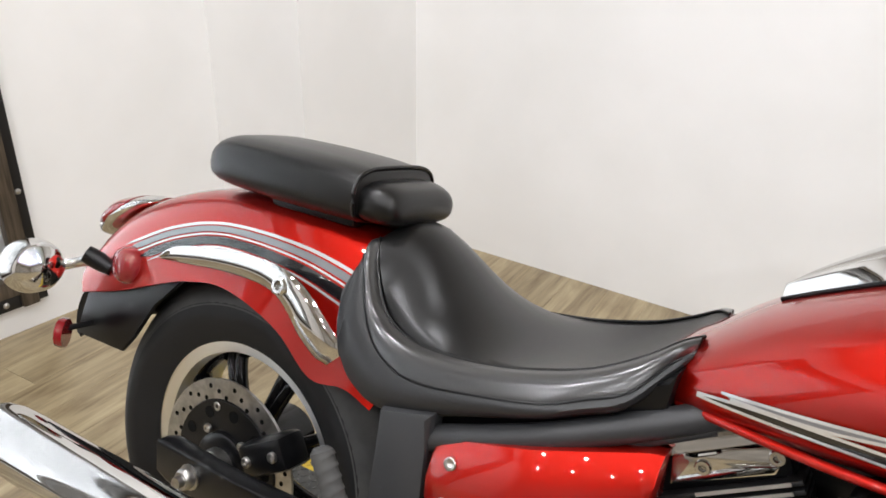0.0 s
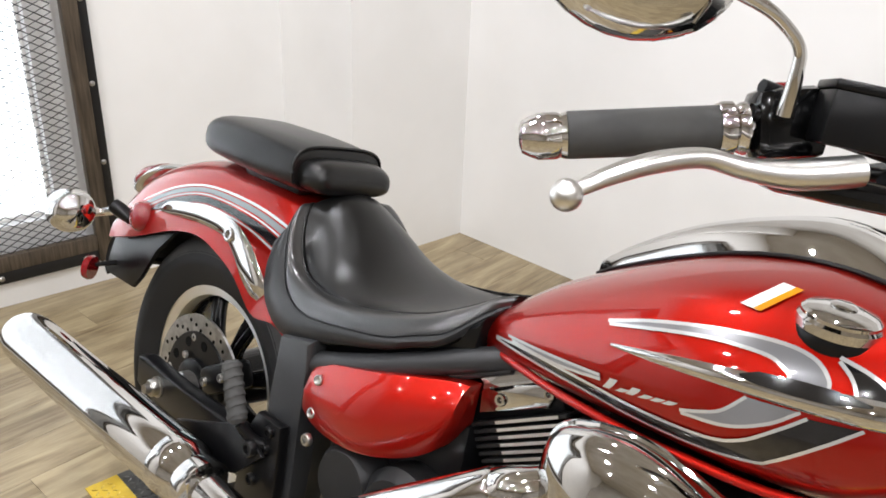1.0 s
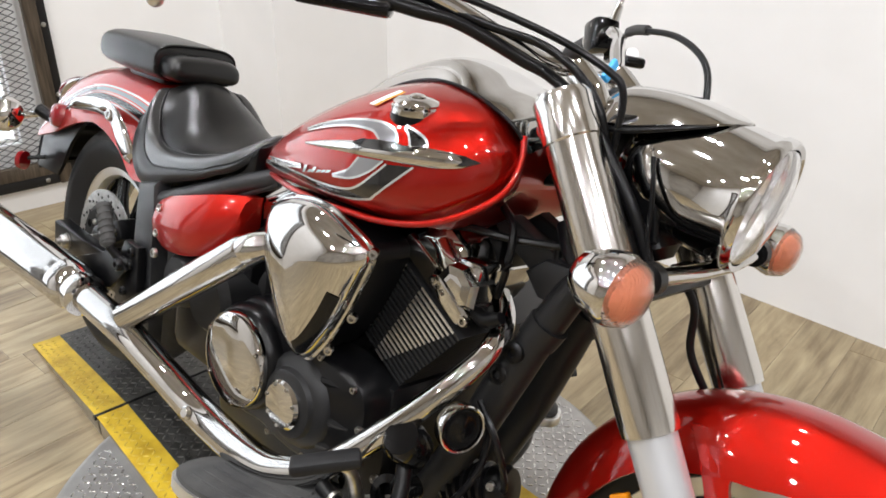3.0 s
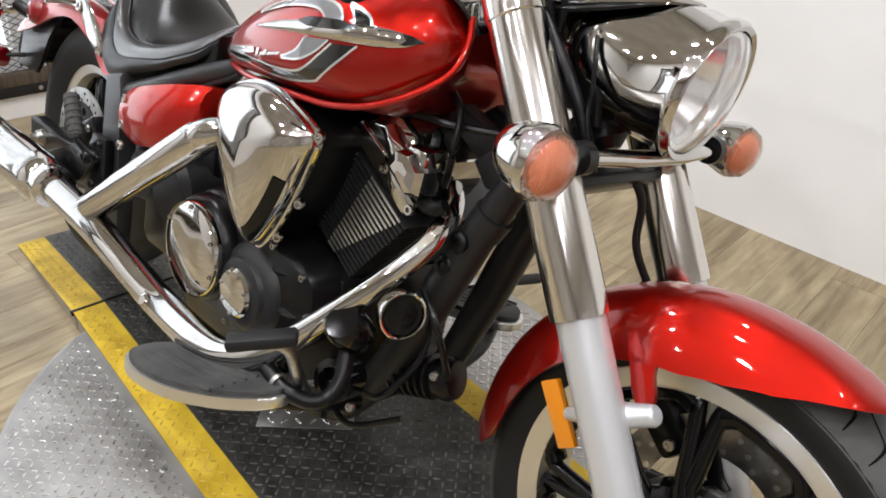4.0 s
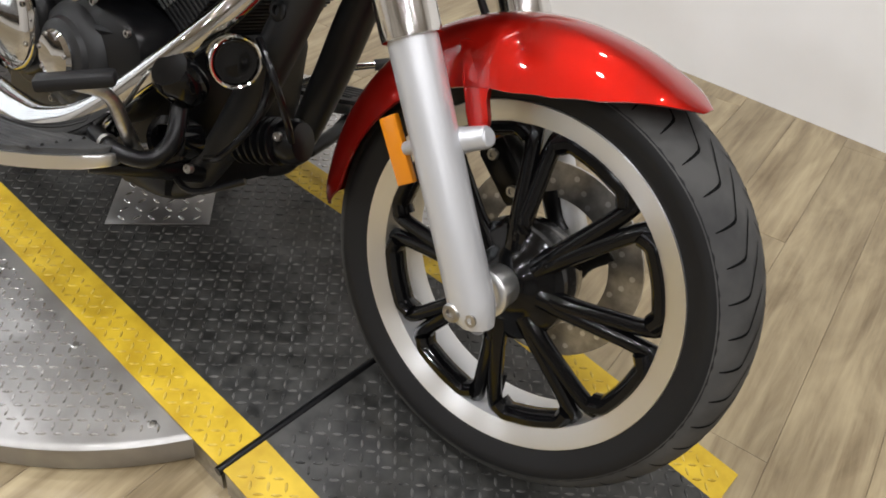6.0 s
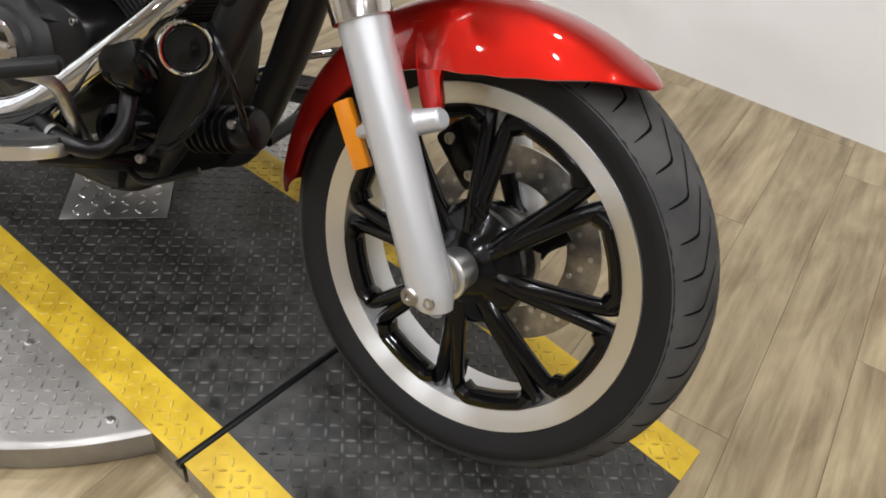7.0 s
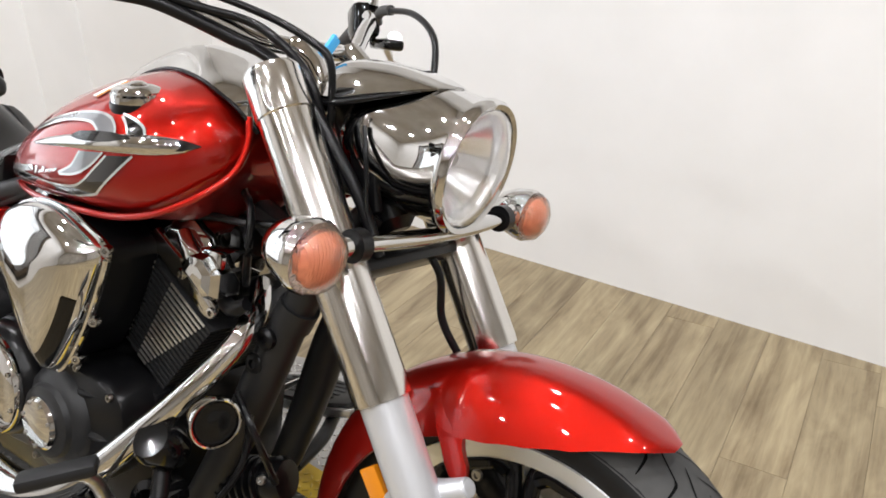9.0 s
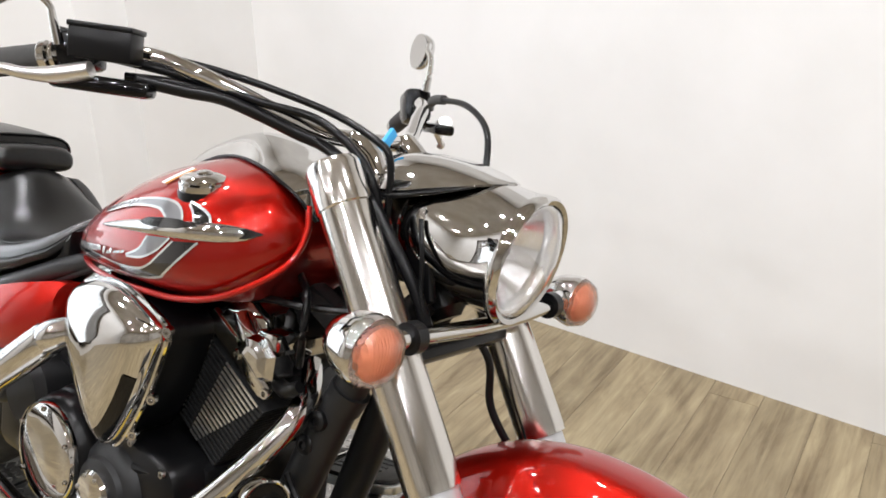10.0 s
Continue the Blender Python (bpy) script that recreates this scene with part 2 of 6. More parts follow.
def ball(bm, centre, r, scale=(1, 1, 1), n=16):
    g = bmesh.ops.create_uvsphere(bm, u_segments=n, v_segments=n // 2 + 2, radius=r)
    for v in g["verts"]:
        v.co = Vector(centre) + Vector((v.co[i] * scale[i] for i in range(3)))
    return bm


def bolt(bm, centre, axis, r=0.008, h=0.006):
    lathe(bm, [(r, 0), (r, h * 0.7), (r * 0.85, h), (r * 0.5, h), (r * 0.45, h * 0.5)], centre, axis, 6 * 2)


def wall_slab(name, lo, hi, label, mat=None):
    bm = bmesh.new()
    box(bm, lo, hi)
    return thing(name, bm, mat or WALL, label, "wall", "structure")


def joined(name, verts, faces, mat, parent=None, label="", category="", kind="stuff", smooth=False):
    """Many small pieces in one mesh."""
    me = bpy.data.meshes.new(name)
    me.from_pydata([tuple(v) for v in verts], [], faces)
    me.materials.append(mat)
    if smooth:
        for p in me.polygons:
            p.use_smooth = True
    ob = new(name, me)
    ob.parent = parent
    return tagged(ob, label, category, "", kind)


# ---- the room ----
bm = bmesh.new()
NORTH = Matrix.Translation((-0.915, 1.742, 0)) @ Matrix.Rotation(radians(1.35), 4, "Z")
box(bm, (-1.2, 0, FLOOR_Z), (7.2, 0.15, 1.55), 0.0, NORTH)
thing("wall_north", bm, WALL, "plain white painted showroom wall", "wall", "structure")
bm = bmesh.new()
box(bm, (-1.2, 0, 1.55), (7.2, 0.15, CEIL_Z), 0.0, NORTH)
thing("wall_north_upper", bm, GREYWALL, "taupe painted upper part of the showroom wall", "wall", "structure")
wall_slab("wall_pillar", (-1.6, 1.15, FLOOR_Z), (-0.915, 1.80, CEIL_Z), "white boxed-out corner of the showroom wall")
wall_slab("wall_south", (-1.6, -6.2, FLOOR_Z), (6.0, -6.05, CEIL_Z), "plain taupe painted showroom wall", DARKWALL)
wall_slab("wall_east", (6.0, -6.2, FLOOR_Z), (6.15, 2.1, CEIL_Z), "taupe painted showroom wall", GREYWALL)
bm = bmesh.new()
WIN_Y0, WIN_Y1, WIN_Z0, WIN_Z1 = -2.25, 0.237, 0.20, 2.55
box(bm, (-1.60, 0.400, FLOOR_Z), (-1.39, 1.15, CEIL_Z))
box(bm, (-1.60, -2.45, FLOOR_Z), (-1.39, 0.400, 0.04))
box(bm, (-1.60, -2.45, 2.70), (-1.39, 0.400, CEIL_Z))
box(bm, (-1.60, -6.05, FLOOR_Z), (-1.39, -2.45, CEIL_Z))
box(bm, (-1.53, WIN_Y1, 0.04), (-1.45, 0.400, 2.70))
box(bm, (-1.53, -2.45, 0.04), (-1.45, WIN_Y0, 2.70))
box(bm, (-1.53, WIN_Y0, 0.04), (-1.45, WIN_Y1, WIN_Z0))
box(bm, (-1.53, WIN_Y0, WIN_Z1), (-1.45, WIN_Y1, 2.70))
thing("wall_west", bm, WALL, "white painted showroom wall with a window recess", "wall", "structure")
bm = bmesh.new()
box(bm, (-1.6, -6.2, CEIL_Z), (6.15, 2.1, CEIL_Z + 0.1))
thing("ceiling", bm, CEILING, "plain taupe painted showroom ceiling", "ceiling", "structure")

# window in the recess, overcast daylight behind it
window = tagged(new("window_1"), "bright daylight window behind the black mesh screen", "window", "", "structure")
for name, lo, hi in (("window_frame", (-1.525, WIN_Y0, WIN_Z0), (-1.495, WIN_Y0 + 0.05, WIN_Z1)), ("window_frame", (-1.525, WIN_Y1 - 0.012, WIN_Z0), (-1.495, WIN_Y1, WIN_Z1)),
                     ("window_frame", (-1.525, WIN_Y0 + 0.05, WIN_Z0), (-1.495, WIN_Y1 - 0.012, WIN_Z0 + 0.012)), ("window_frame", (-1.525, WIN_Y0 + 0.05, WIN_Z1 - 0.04), (-1.495, WIN_Y1 - 0.012, WIN_Z1))):
    bm = bmesh.new()
    box(bm, lo, hi, 0.003)
    part(name, bm, WHITE, window)
bm = bmesh.new()
box(bm, (-1.513, WIN_Y0 + 0.05, WIN_Z0 + 0.012), (-1.508, WIN_Y1 - 0.012, WIN_Z1 - 0.04))
pane = part("pane", bm, CLEAR, window, "clear glass pane")
pane.visible_shadow = False
bm = bmesh.new()
box(bm, (-1.58, -2.40, 0.08), (-1.57, 0.38, 2.66))
thing("backdrop", bm, SKYGLOW, "plain overcast white daylight outside the window", "backdrop", "structure")

# mesh screen in its wooden and steel frame
screen = tagged(new("mesh_screen"), "black expanded-metal screen in a dark wood and steel frame", "screen")
for name, lo, hi, mat in (("wood_post", (-1.39, 0.327, 0.03), (-1.352, 0.378, 2.72), DARKWOOD), ("steel_post", (-1.39, 0.3785, 0.03), (-1.368, 0.412, 2.72), MESHSTEEL),
                          ("wood_post", (-1.39, -2.50, 0.03), (-1.352, -2.45, 2.72), DARKWOOD), ("steel_rail", (-1.39, -2.45, 0.03), (-1.362, 0.3268, 0.075), MESHSTEEL),
                          ("wood_rail", (-1.39, -2.45, 0.0755), (-1.355, 0.3268, 0.13), DARKWOOD), ("wood_rail", (-1.39, -2.45, 2.66), (-1.355, 0.3268, 2.72), DARKWOOD)):
    bm = bmesh.new()
    box(bm, lo, hi, 0.003)
    part(name, bm, mat, screen, "brown stained wood" if mat is DARKWOOD else "black steel angle")
bm = bmesh.new()
lathe(bm, [(0.0095, 0), (0.009, 0.003), (0.006, 0.0055), (0.0, 0.0065)], (0, 0, 0), (1, 0, 0), 12)
bolt_mesh = mesh_of("screen_bolt", bm, STEEL)
for at in [(-1.368, 0.392, 0.119 + 0.277 * k) for k in range(10)] + [(-1.362, 0.28 - 0.277 * k, 0.052) for k in range(10)]:
    ob = new("screen_bolt", bolt_mesh)
    ob.parent = screen
    ob.matrix_basis = Matrix.Translation(at)
vs, fs = [], []
PW, PH, x0 = 0.050, 0.026, -1.378
y = -2.45
rows_n, cols_n = int((2.66 - 0.13) / (PH / 2)), int((0.327 + 2.45) / PW)
for j in range(rows_n):
    z0, z1 = 0.13 + j * PH / 2, 0.13 + (j + 1) * PH / 2
    for i in range(cols_n * 2):
        ya, yb = -2.45 + i * PW / 2, -2.45 + (i + 1) * PW / 2
        a, b = ((ya, z0), (yb, z1)) if (i + j) % 2 == 0 else ((ya, z1), (yb, z0))
        n = len(vs)
        for (yy, zz) in (a, b):
            vs += [(x0 - 0.0025, yy, zz - 0.002), (x0 + 0.0025, yy, zz - 0.0008), (x0 + 0.0025, yy, zz + 0.002), (x0 - 0.0025, yy, zz + 0.0008)]
        fs += [(n + q, n + (q + 1) % 4, n + 4 + (q + 1) % 4, n + 4 + q) for q in range(4)]
joined("mesh", vs, fs, MESHSTEEL, screen, "black expanded-metal mesh")

# ceiling lamps
for i, (x, y) in enumerate([(x, y) for x in (-0.5, 1.0, 2.5, 4.0) for y in (-3.6, -2.2, -0.85, 0.45)]):
    area_lamp("ceiling_lamp", pose(x, y, CEIL_Z - 0.03), 0.11, 20.0, (0.985, 0.99, 1.03))

# ---- the lift platform ----
STRIP_Y0, STRIP_Y1, SEAM_R, SEAM_F, RAMP = -0.117, 0.493, 0.265, 1.53, 0.55


def strip_z(x):
    over = max(SEAM_R - x, x - SEAM_F, 0.0)
    return -0.062 * over / RAMP


def strip_panel(name, x0, x1, y0, y1, mat, label, parent, deep=1.0):
    bm = bmesh.new()
    for xa, xb in ((x0, x1),):
        a, b = strip_z(xa), strip_z(xb)
        vs = [bm.verts.new(v) for v in ((xa, y0, a), (xb, y0, b), (xb, y1, b), (xa, y1, a),
                                        (xa, y0, max(FLOOR_Z, a - deep)), (xb, y0, max(FLOOR_Z, b - deep)), (xb, y1, max(FLOOR_Z, b - deep)), (xa, y1, max(FLOOR_Z, a - deep)))]
        for f in ((0, 1, 2, 3), (7, 6, 5, 4), (0, 4, 5, 1), (1, 5, 6, 2), (2, 6, 7, 3), (3, 7, 4, 0)):
            bm.faces.new([vs[i] for i in f])
    return part(name, bm, mat, parent, label)


platform = tagged(new("lift_platform"), "black diamond-plate lift platform with yellow edge stripes on the floor", "platform")
GAP = 0.006
for x0, x1 in ((SEAM_R - RAMP, SEAM_R - GAP), (SEAM_R + GAP, SEAM_F - GAP), (SEAM_F + GAP, SEAM_F + RAMP)):
    strip_panel("tread_plate", x0, x1, STRIP_Y0 + 0.076, STRIP_Y1 - 0.076, BLACKPLATE, "black painted diamond plate", platform)
    strip_panel("edge_stripe", x0, x1, STRIP_Y0, STRIP_Y0 + 0.076, YELLOW, "worn yellow painted diamond plate", platform, 0.003)
    strip_panel("edge_stripe", x0, x1, STRIP_Y1 - 0.076, STRIP_Y1, YELLOW, "worn yellow painted diamond plate", platform, 0.003)
    for y0 in (STRIP_Y0 + 0.002, STRIP_Y1 - 0.076):
        bm = bmesh.new()
        a, b = strip_z(x0) - 0.0035, strip_z(x1) - 0.0035
        loft(bm, [[Vector((x, y0 + dy, z)) for dy, z in ((0, FLOOR_Z + 0.0005), (0.074, FLOOR_Z + 0.0005), (0.074, max(top, FLOOR_Z + 0.001)), (0, max(top, FLOOR_Z + 0.001)))] for x, top in ((x0, a), (x1, b))])
        part("side_rail", bm, STEEL, platform, "bare grey steel side rail")
turntable = tagged(new("turntable"), "round silver diamond-plate turntable under the lift platform", "turntable")
TT, TC = 0.632, Vector((0.9, 0.19, 0))
bm = bmesh.new()
lathe(bm, [(0.0, -0.006), (TT - 0.012, -0.006), (TT - 0.004, -0.0065), (TT, -0.010), (TT, -0.016)], TC, (0, 0, 1), 120)
part("deck", bm, PLATE, turntable, "worn silver diamond plate")
bm = bmesh.new()
lathe(bm, [(TT - 0.002, -0.0162), (TT - 0.002, -0.056), (TT - 0.006, FLOOR_Z + 0.001)], TC, (0, 0, 1), 120)
part("skirt", bm, PLATE, turntable, "worn silver turntable side")
bm = bmesh.new()
lathe(bm, [(0.0075, 0), (0.0075, 0.0012), (0.006, 0.0022), (0.0035, 0.0022), (0.003, 0.0008)], (0, 0, 0), (0, 0, 1), 12)
screw_mesh = mesh_of("deck_screw", bm, STEEL)
for sx, sy in ((1.165, -0.149), (1.392, -0.144), (0.90, -0.149), (0.64, -0.149), (1.18, -0.355), (0.90, -0.41), (0.62, -0.355), (1.18, 0.735), (0.90, 0.79), (0.62, 0.735)):
    ob = new("deck_screw", screw_mesh)
    ob.parent = turntable
    ob.matrix_basis = Matrix.Translation((sx, sy, -0.006))


def lugs(inside, height, x0, x1, y0, y1, mat, parent, label):
    """Raised lozenges of tread plate, turned by turns."""
    vs, fs = [], []
    P = 0.0182
    hexa = [(-1, 0), (-0.45, -0.8), (0.45, -0.8), (1, 0), (0.45, 0.8), (-0.45, 0.8)]
    for i in range(int((x1 - x0) / P) + 1):
        for j in range(int((y1 - y0) / P) + 1):
            cx, cy = x0 + (i + 0.5) * P, y0 + (j + 0.5) * P
            if not inside(cx, cy):
                continue
            a = radians(45 if (i + j) % 2 else -45)
            n = len(vs)
            for k, h in ((1.0, -0.0003), (0.62, 0.0016)):
                for u, v in hexa:
                    px, py = u * 0.0092 * k, v * 0.0030 * k
                    x, y = cx + px * math.cos(a) - py * math.sin(a), cy + px * math.sin(a) + py * math.cos(a)
                    vs.append((x, y, height(x) + h))
            fs += [(n + q, n + (q + 1) % 6, n + 6 + (q + 1) % 6, n + 6 + q) for q in range(6)] + [tuple(range(n + 6, n + 12))]
    return joined("tread_lug", vs, fs, mat, parent, label)


clear = lambda x: min(abs(x - SEAM_R), abs(x - SEAM_F)) > 0.016 and SEAM_R - RAMP + 0.015 < x < SEAM_F + RAMP - 0.015
XA, XB = SEAM_R - RAMP, SEAM_F + RAMP
lugs(lambda x, y: clear(x), strip_z, XA, XB, STRIP_Y0 + 0.082, STRIP_Y1 - 0.082, BLACKLUG, platform, "worn black tread lugs")
for y0 in (STRIP_Y0 + 0.005, STRIP_Y1 - 0.073):
    lugs(lambda x, y: clear(x), strip_z, XA, XB, y0, y0 + 0.05, YELLOWLUG, platform, "worn yellow tread lugs")
lugs(lambda x, y: math.hypot(x - TC.x, y - TC.y) < TT - 0.022 and not STRIP_Y0 - 0.014 < y < STRIP_Y1 + 0.014, lambda x: -0.006, TC.x - TT, TC.x + TT, TC.y - TT, TC.y + TT, LUG, turntable, "bright worn tread lugs")
bm = bmesh.new()
tube(bm, [(SEAM_F, STRIP_Y0 - 0.006, -0.005), (SEAM_F, STRIP_Y1 - 0.004, -0.005)], 0.0078, 10, 1)
part("hinge_rod", bm, BLACK, platform)
bm = bmesh.new()
tube(bm, [(SEAM_R, STRIP_Y0 - 0.006, -0.005), (SEAM_R, STRIP_Y1 - 0.004, -0.005)], 0.0078, 10, 1)
part("hinge_rod", bm, BLACK, platform)

# loose plate under the side stand
stand_plate = tagged(new("stand_plate"), "small loose silver diamond plate lying on the black lift platform", "metal plate")
STAND = Matrix.Translation((0.913, 0.176, 0.0)) @ Matrix.Rotation(radians(48.8), 4, "Z")
bm = bmesh.new()
box(bm, (-0.10, -0.088, 0.0018), (0.10, 0.088, 0.0052), 0.0008, STAND)
part("sheet", bm, PLATE, stand_plate)
vs, fs = [], []
for i in range(-3, 3):
    for j in range(-3, 3):
        a = radians(45 if (i + j) % 2 else -45)
        n = len(vs)
        for k, h in ((1.0, 0.0050), (0.6, 0.0066)):
            for u, v in ((-1, 0), (-0.45, -0.8), (0.45, -0.8), (1, 0), (0.45, 0.8), (-0.45, 0.8)):
                px, py = u * 0.012 * k, v * 0.0036 * k
                vs.append(STAND @ Vector(((i + 0.5) * 0.029 + px * math.cos(a) - py * math.sin(a), (j + 0.5) * 0.028 + px * math.sin(a) + py * math.cos(a), h)))
        fs += [(n + q, n + (q + 1) % 6, n + 6 + (q + 1) % 6, n + 6 + q) for q in range(6)] + [tuple(range(n + 6, n + 12))]
joined("tread_lug", vs, fs, LUG, stand_plate, "bright worn tread lugs")

# ---- the motorcycle ----
bike = tagged(new("motorcycle"), "red and chrome cruiser motorcycle leaning on its side stand", "motorcycle")
bike.matrix_world = pose(0.0442, 0.055, -0.0025, -14.13, 0.22, 4.32)
STEER = Matrix.Translation((1.83, 0, 0)) @ Matrix.Rotation(radians(-1.72), 4, Vector((-math.sin(radians(32)), 0, math.cos(radians(32))))) @ Matrix.Translation((-1.83, 0, 0))
RAKE = Vector((-math.sin(radians(32.5)), 0, math.cos(radians(32.5))))
RIGHT = Vector((0, -1, 0))


def tyre(bm, c, r_out, r_rim, half):
    prof = []
    for k in range(17):
        a = math.pi * 0.56 * (2 * k / 16 - 1)
        prof.append((r_rim + (r_out - r_rim) * (0.42 + 0.58 * math.cos(a)), half * math.sin(a)))
    prof = [(r_rim - 0.008, -half * 0.72)] + prof + [(r_rim - 0.008, half * 0.72)]
    return lathe(bm, prof, c, RIGHT, 80, cap=False)


def tyre_place(c, r_out, r_rim, half, turn, a, lift=0.0):
    """A place on the tyre: turn round the axle, a across the tread (0 is the middle)."""
    r = r_rim + (r_out - r_rim) * (0.42 + 0.58 * math.cos(a)) + lift * math.cos(a)
    return Vector(c) + Vector((math.cos(turn) * r, -half * math.sin(a) - lift * math.sin(a), math.sin(turn) * r))


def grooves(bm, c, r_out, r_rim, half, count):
    """Tick-shaped grooves of the tread: raised dark strips, the grooves' shade put into their colour."""
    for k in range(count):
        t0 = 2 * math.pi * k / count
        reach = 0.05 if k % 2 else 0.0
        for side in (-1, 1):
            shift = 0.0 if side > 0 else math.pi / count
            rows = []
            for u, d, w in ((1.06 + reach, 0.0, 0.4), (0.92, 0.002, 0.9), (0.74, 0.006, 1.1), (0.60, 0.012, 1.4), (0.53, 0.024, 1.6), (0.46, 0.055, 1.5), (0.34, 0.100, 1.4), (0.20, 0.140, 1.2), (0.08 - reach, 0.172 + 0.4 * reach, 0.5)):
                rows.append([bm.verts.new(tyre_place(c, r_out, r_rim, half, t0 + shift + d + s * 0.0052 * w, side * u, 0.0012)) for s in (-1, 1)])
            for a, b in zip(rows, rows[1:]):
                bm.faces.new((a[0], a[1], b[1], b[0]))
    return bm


def tread(bm, c, r_out, r_rim, half):
    """The running surface over the carcass."""
    prof = []
    for k in range(13):
        a = 1.36 * (2 * k / 12 - 1)
        lift = 0.0006 if abs(k - 6) < 6 else -0.0005
        prof.append((r_rim + (r_out - r_rim) * (0.42 + 0.58 * math.cos(a)) + lift, half * math.sin(a) * 1.004))
    return lathe(bm, prof, c, RIGHT, 96, cap=False)


def rim(bm, c, r, half):
    lathe(bm, [(r - 0.031, -half + 0.022), (r - 0.028, -half + 0.010), (r - 0.005, -half + 0.001), (r, -half), (r + 0.003, -half + 0.006), (r - 0.004, -half + 0.016), (r - 0.016, 0),
               (r - 0.004, half - 0.016), (r + 0.003, half - 0.006), (r, half), (r - 0.005, half - 0.001), (r - 0.028, half - 0.010), (r - 0.031, half - 0.022), (r - 0.034, 0), (r - 0.031, -half + 0.022)],
          c, RIGHT, 96, cap=False)
    return bm


def spokes(wheel, c, r_end, first, count, dish):
    step = 2 * math.pi / count
    for k in range(count):
        a = first + step * k
        bm = bmesh.new()
        for s in (-1, 1):
            pts = [c + Vector((math.cos(a + s * da) * r, -h, math.sin(a + s * da) * r))
                   for r, da, h in ((0.045, 0.05, dish), (0.09, 0.048, dish + 0.004), (0.14, 0.060, dish - 0.002), (r_end - 0.012, 0.072, dish - 0.010), (r_end + 0.006, 0.105, dish - 0.018))]
            tube(bm, pts, [0.017, 0.0132, 0.0120, 0.0118, 0.0145], 10, 4)
        tube(bm, [c + Vector((math.cos(a) * r, -h, math.sin(a) * r)) for r, h in ((0.04, dish), (0.075, dish + 0.003), (0.098, dish))], [0.020, 0.015, 0.006], 10, 3)
        part("spoke", bm, GLOSS, wheel, "glossy black twin spoke")
        bm = bmesh.new()
        arc = [a + 0.105 + (step - 0.21) * q / 8 for q in range(9)]
        tube(bm, [c + Vector((math.cos(t) * (r_end + 0.003 - 0.010 * (abs(q - 4) == 4)), -dish + 0.014, math.sin(t) * (r_end + 0.003 - 0.010 * (abs(q - 4) == 4)))) for q, t in enumerate(arc)], 0.0135, 10, 2, 1.5, (0, 1, 0))
        part("spoke_web", bm, GLOSS, wheel, "glossy black web along the rim")


def disc_brake(wheel, c, r, side, offset, inner=0.66, hole_mat=None):
    bm = bmesh.new()
    ax = RIGHT * side
    lathe(bm, [(r * inner, offset), (r, offset), (r, offset + 0.005), (r * inner, offset + 0.005), (r * inner, offset)], c, ax, 64, cap=False)
    disc = part("brake_disc", bm, STEEL, wheel, "drilled steel brake disc")
    # solid plugs colour the drillings: alloy for light showing through, black for shade
    bm = bmesh.new()
    lathe(bm, [(0.0043, -0.0006), (0.0043, 0.0056)], (0, 0, 0), ax, 8)
    hole = mesh_of("hole_plug", bm, hole_mat or ALU)
    for k in range(45):
        t = 2 * math.pi * k / 45
        rr = r * (inner + 0.03 + (0.93 - inner) * (k % 3 + 0.3) / 3)
        ob = new("hole_plug", hole)
        ob.parent = disc
        ob.matrix_basis = Matrix.Translation(c + ax * offset + Vector((math.cos(t) * rr, 0, math.sin(t) * rr)))
    bm = bmesh.new()
    for k in range(5):
        t = 2 * math.pi * k / 5 + 0.3
        tube(bm, [c + ax * (offset + 0.002) + Vector((math.cos(t + d) * q, 0, math.sin(t + d) * q)) for q, d in ((0.05, 0.0), (r * 0.45, 0.15), (r * 0.7, 0.3))], [0.02, 0.013, 0.015], 8, 3, 0.4, (0, 1, 0))
    part("carrier", bm, BLACK, disc)
    for k in range(5):
        t = 2 * math.pi * k / 5 + 0.6
        bm = bmesh.new()
        bolt(bm, c + ax * (offset + 0.006) + Vector((math.cos(t) * r * 0.68, 0, math.sin(t) * r * 0.68)), ax, 0.008, 0.004)
        part("rivet", bm, STEEL, disc)
    return disc


def caliper(name, centre, turn, parent, m=None):
    bm = bmesh.new()
    box(bm, (-0.05, -0.03, -0.028), (0.05, 0.03, 0.028), 0.012, Matrix.Translation(centre) @ Matrix.Rotation(turn, 4, "Y"))
    ob = part(name, bm, BLACK, parent, "black brake caliper", m)
    for d in (-0.03, 0.03):
        bm = bmesh.new()
        bolt(bm, Vector(centre) + Vector((d * math.cos(turn), -0.03, -d * math.sin(turn))), RIGHT, 0.009, 0.006)
        part("bolt", bm, STEEL, ob)
    return ob


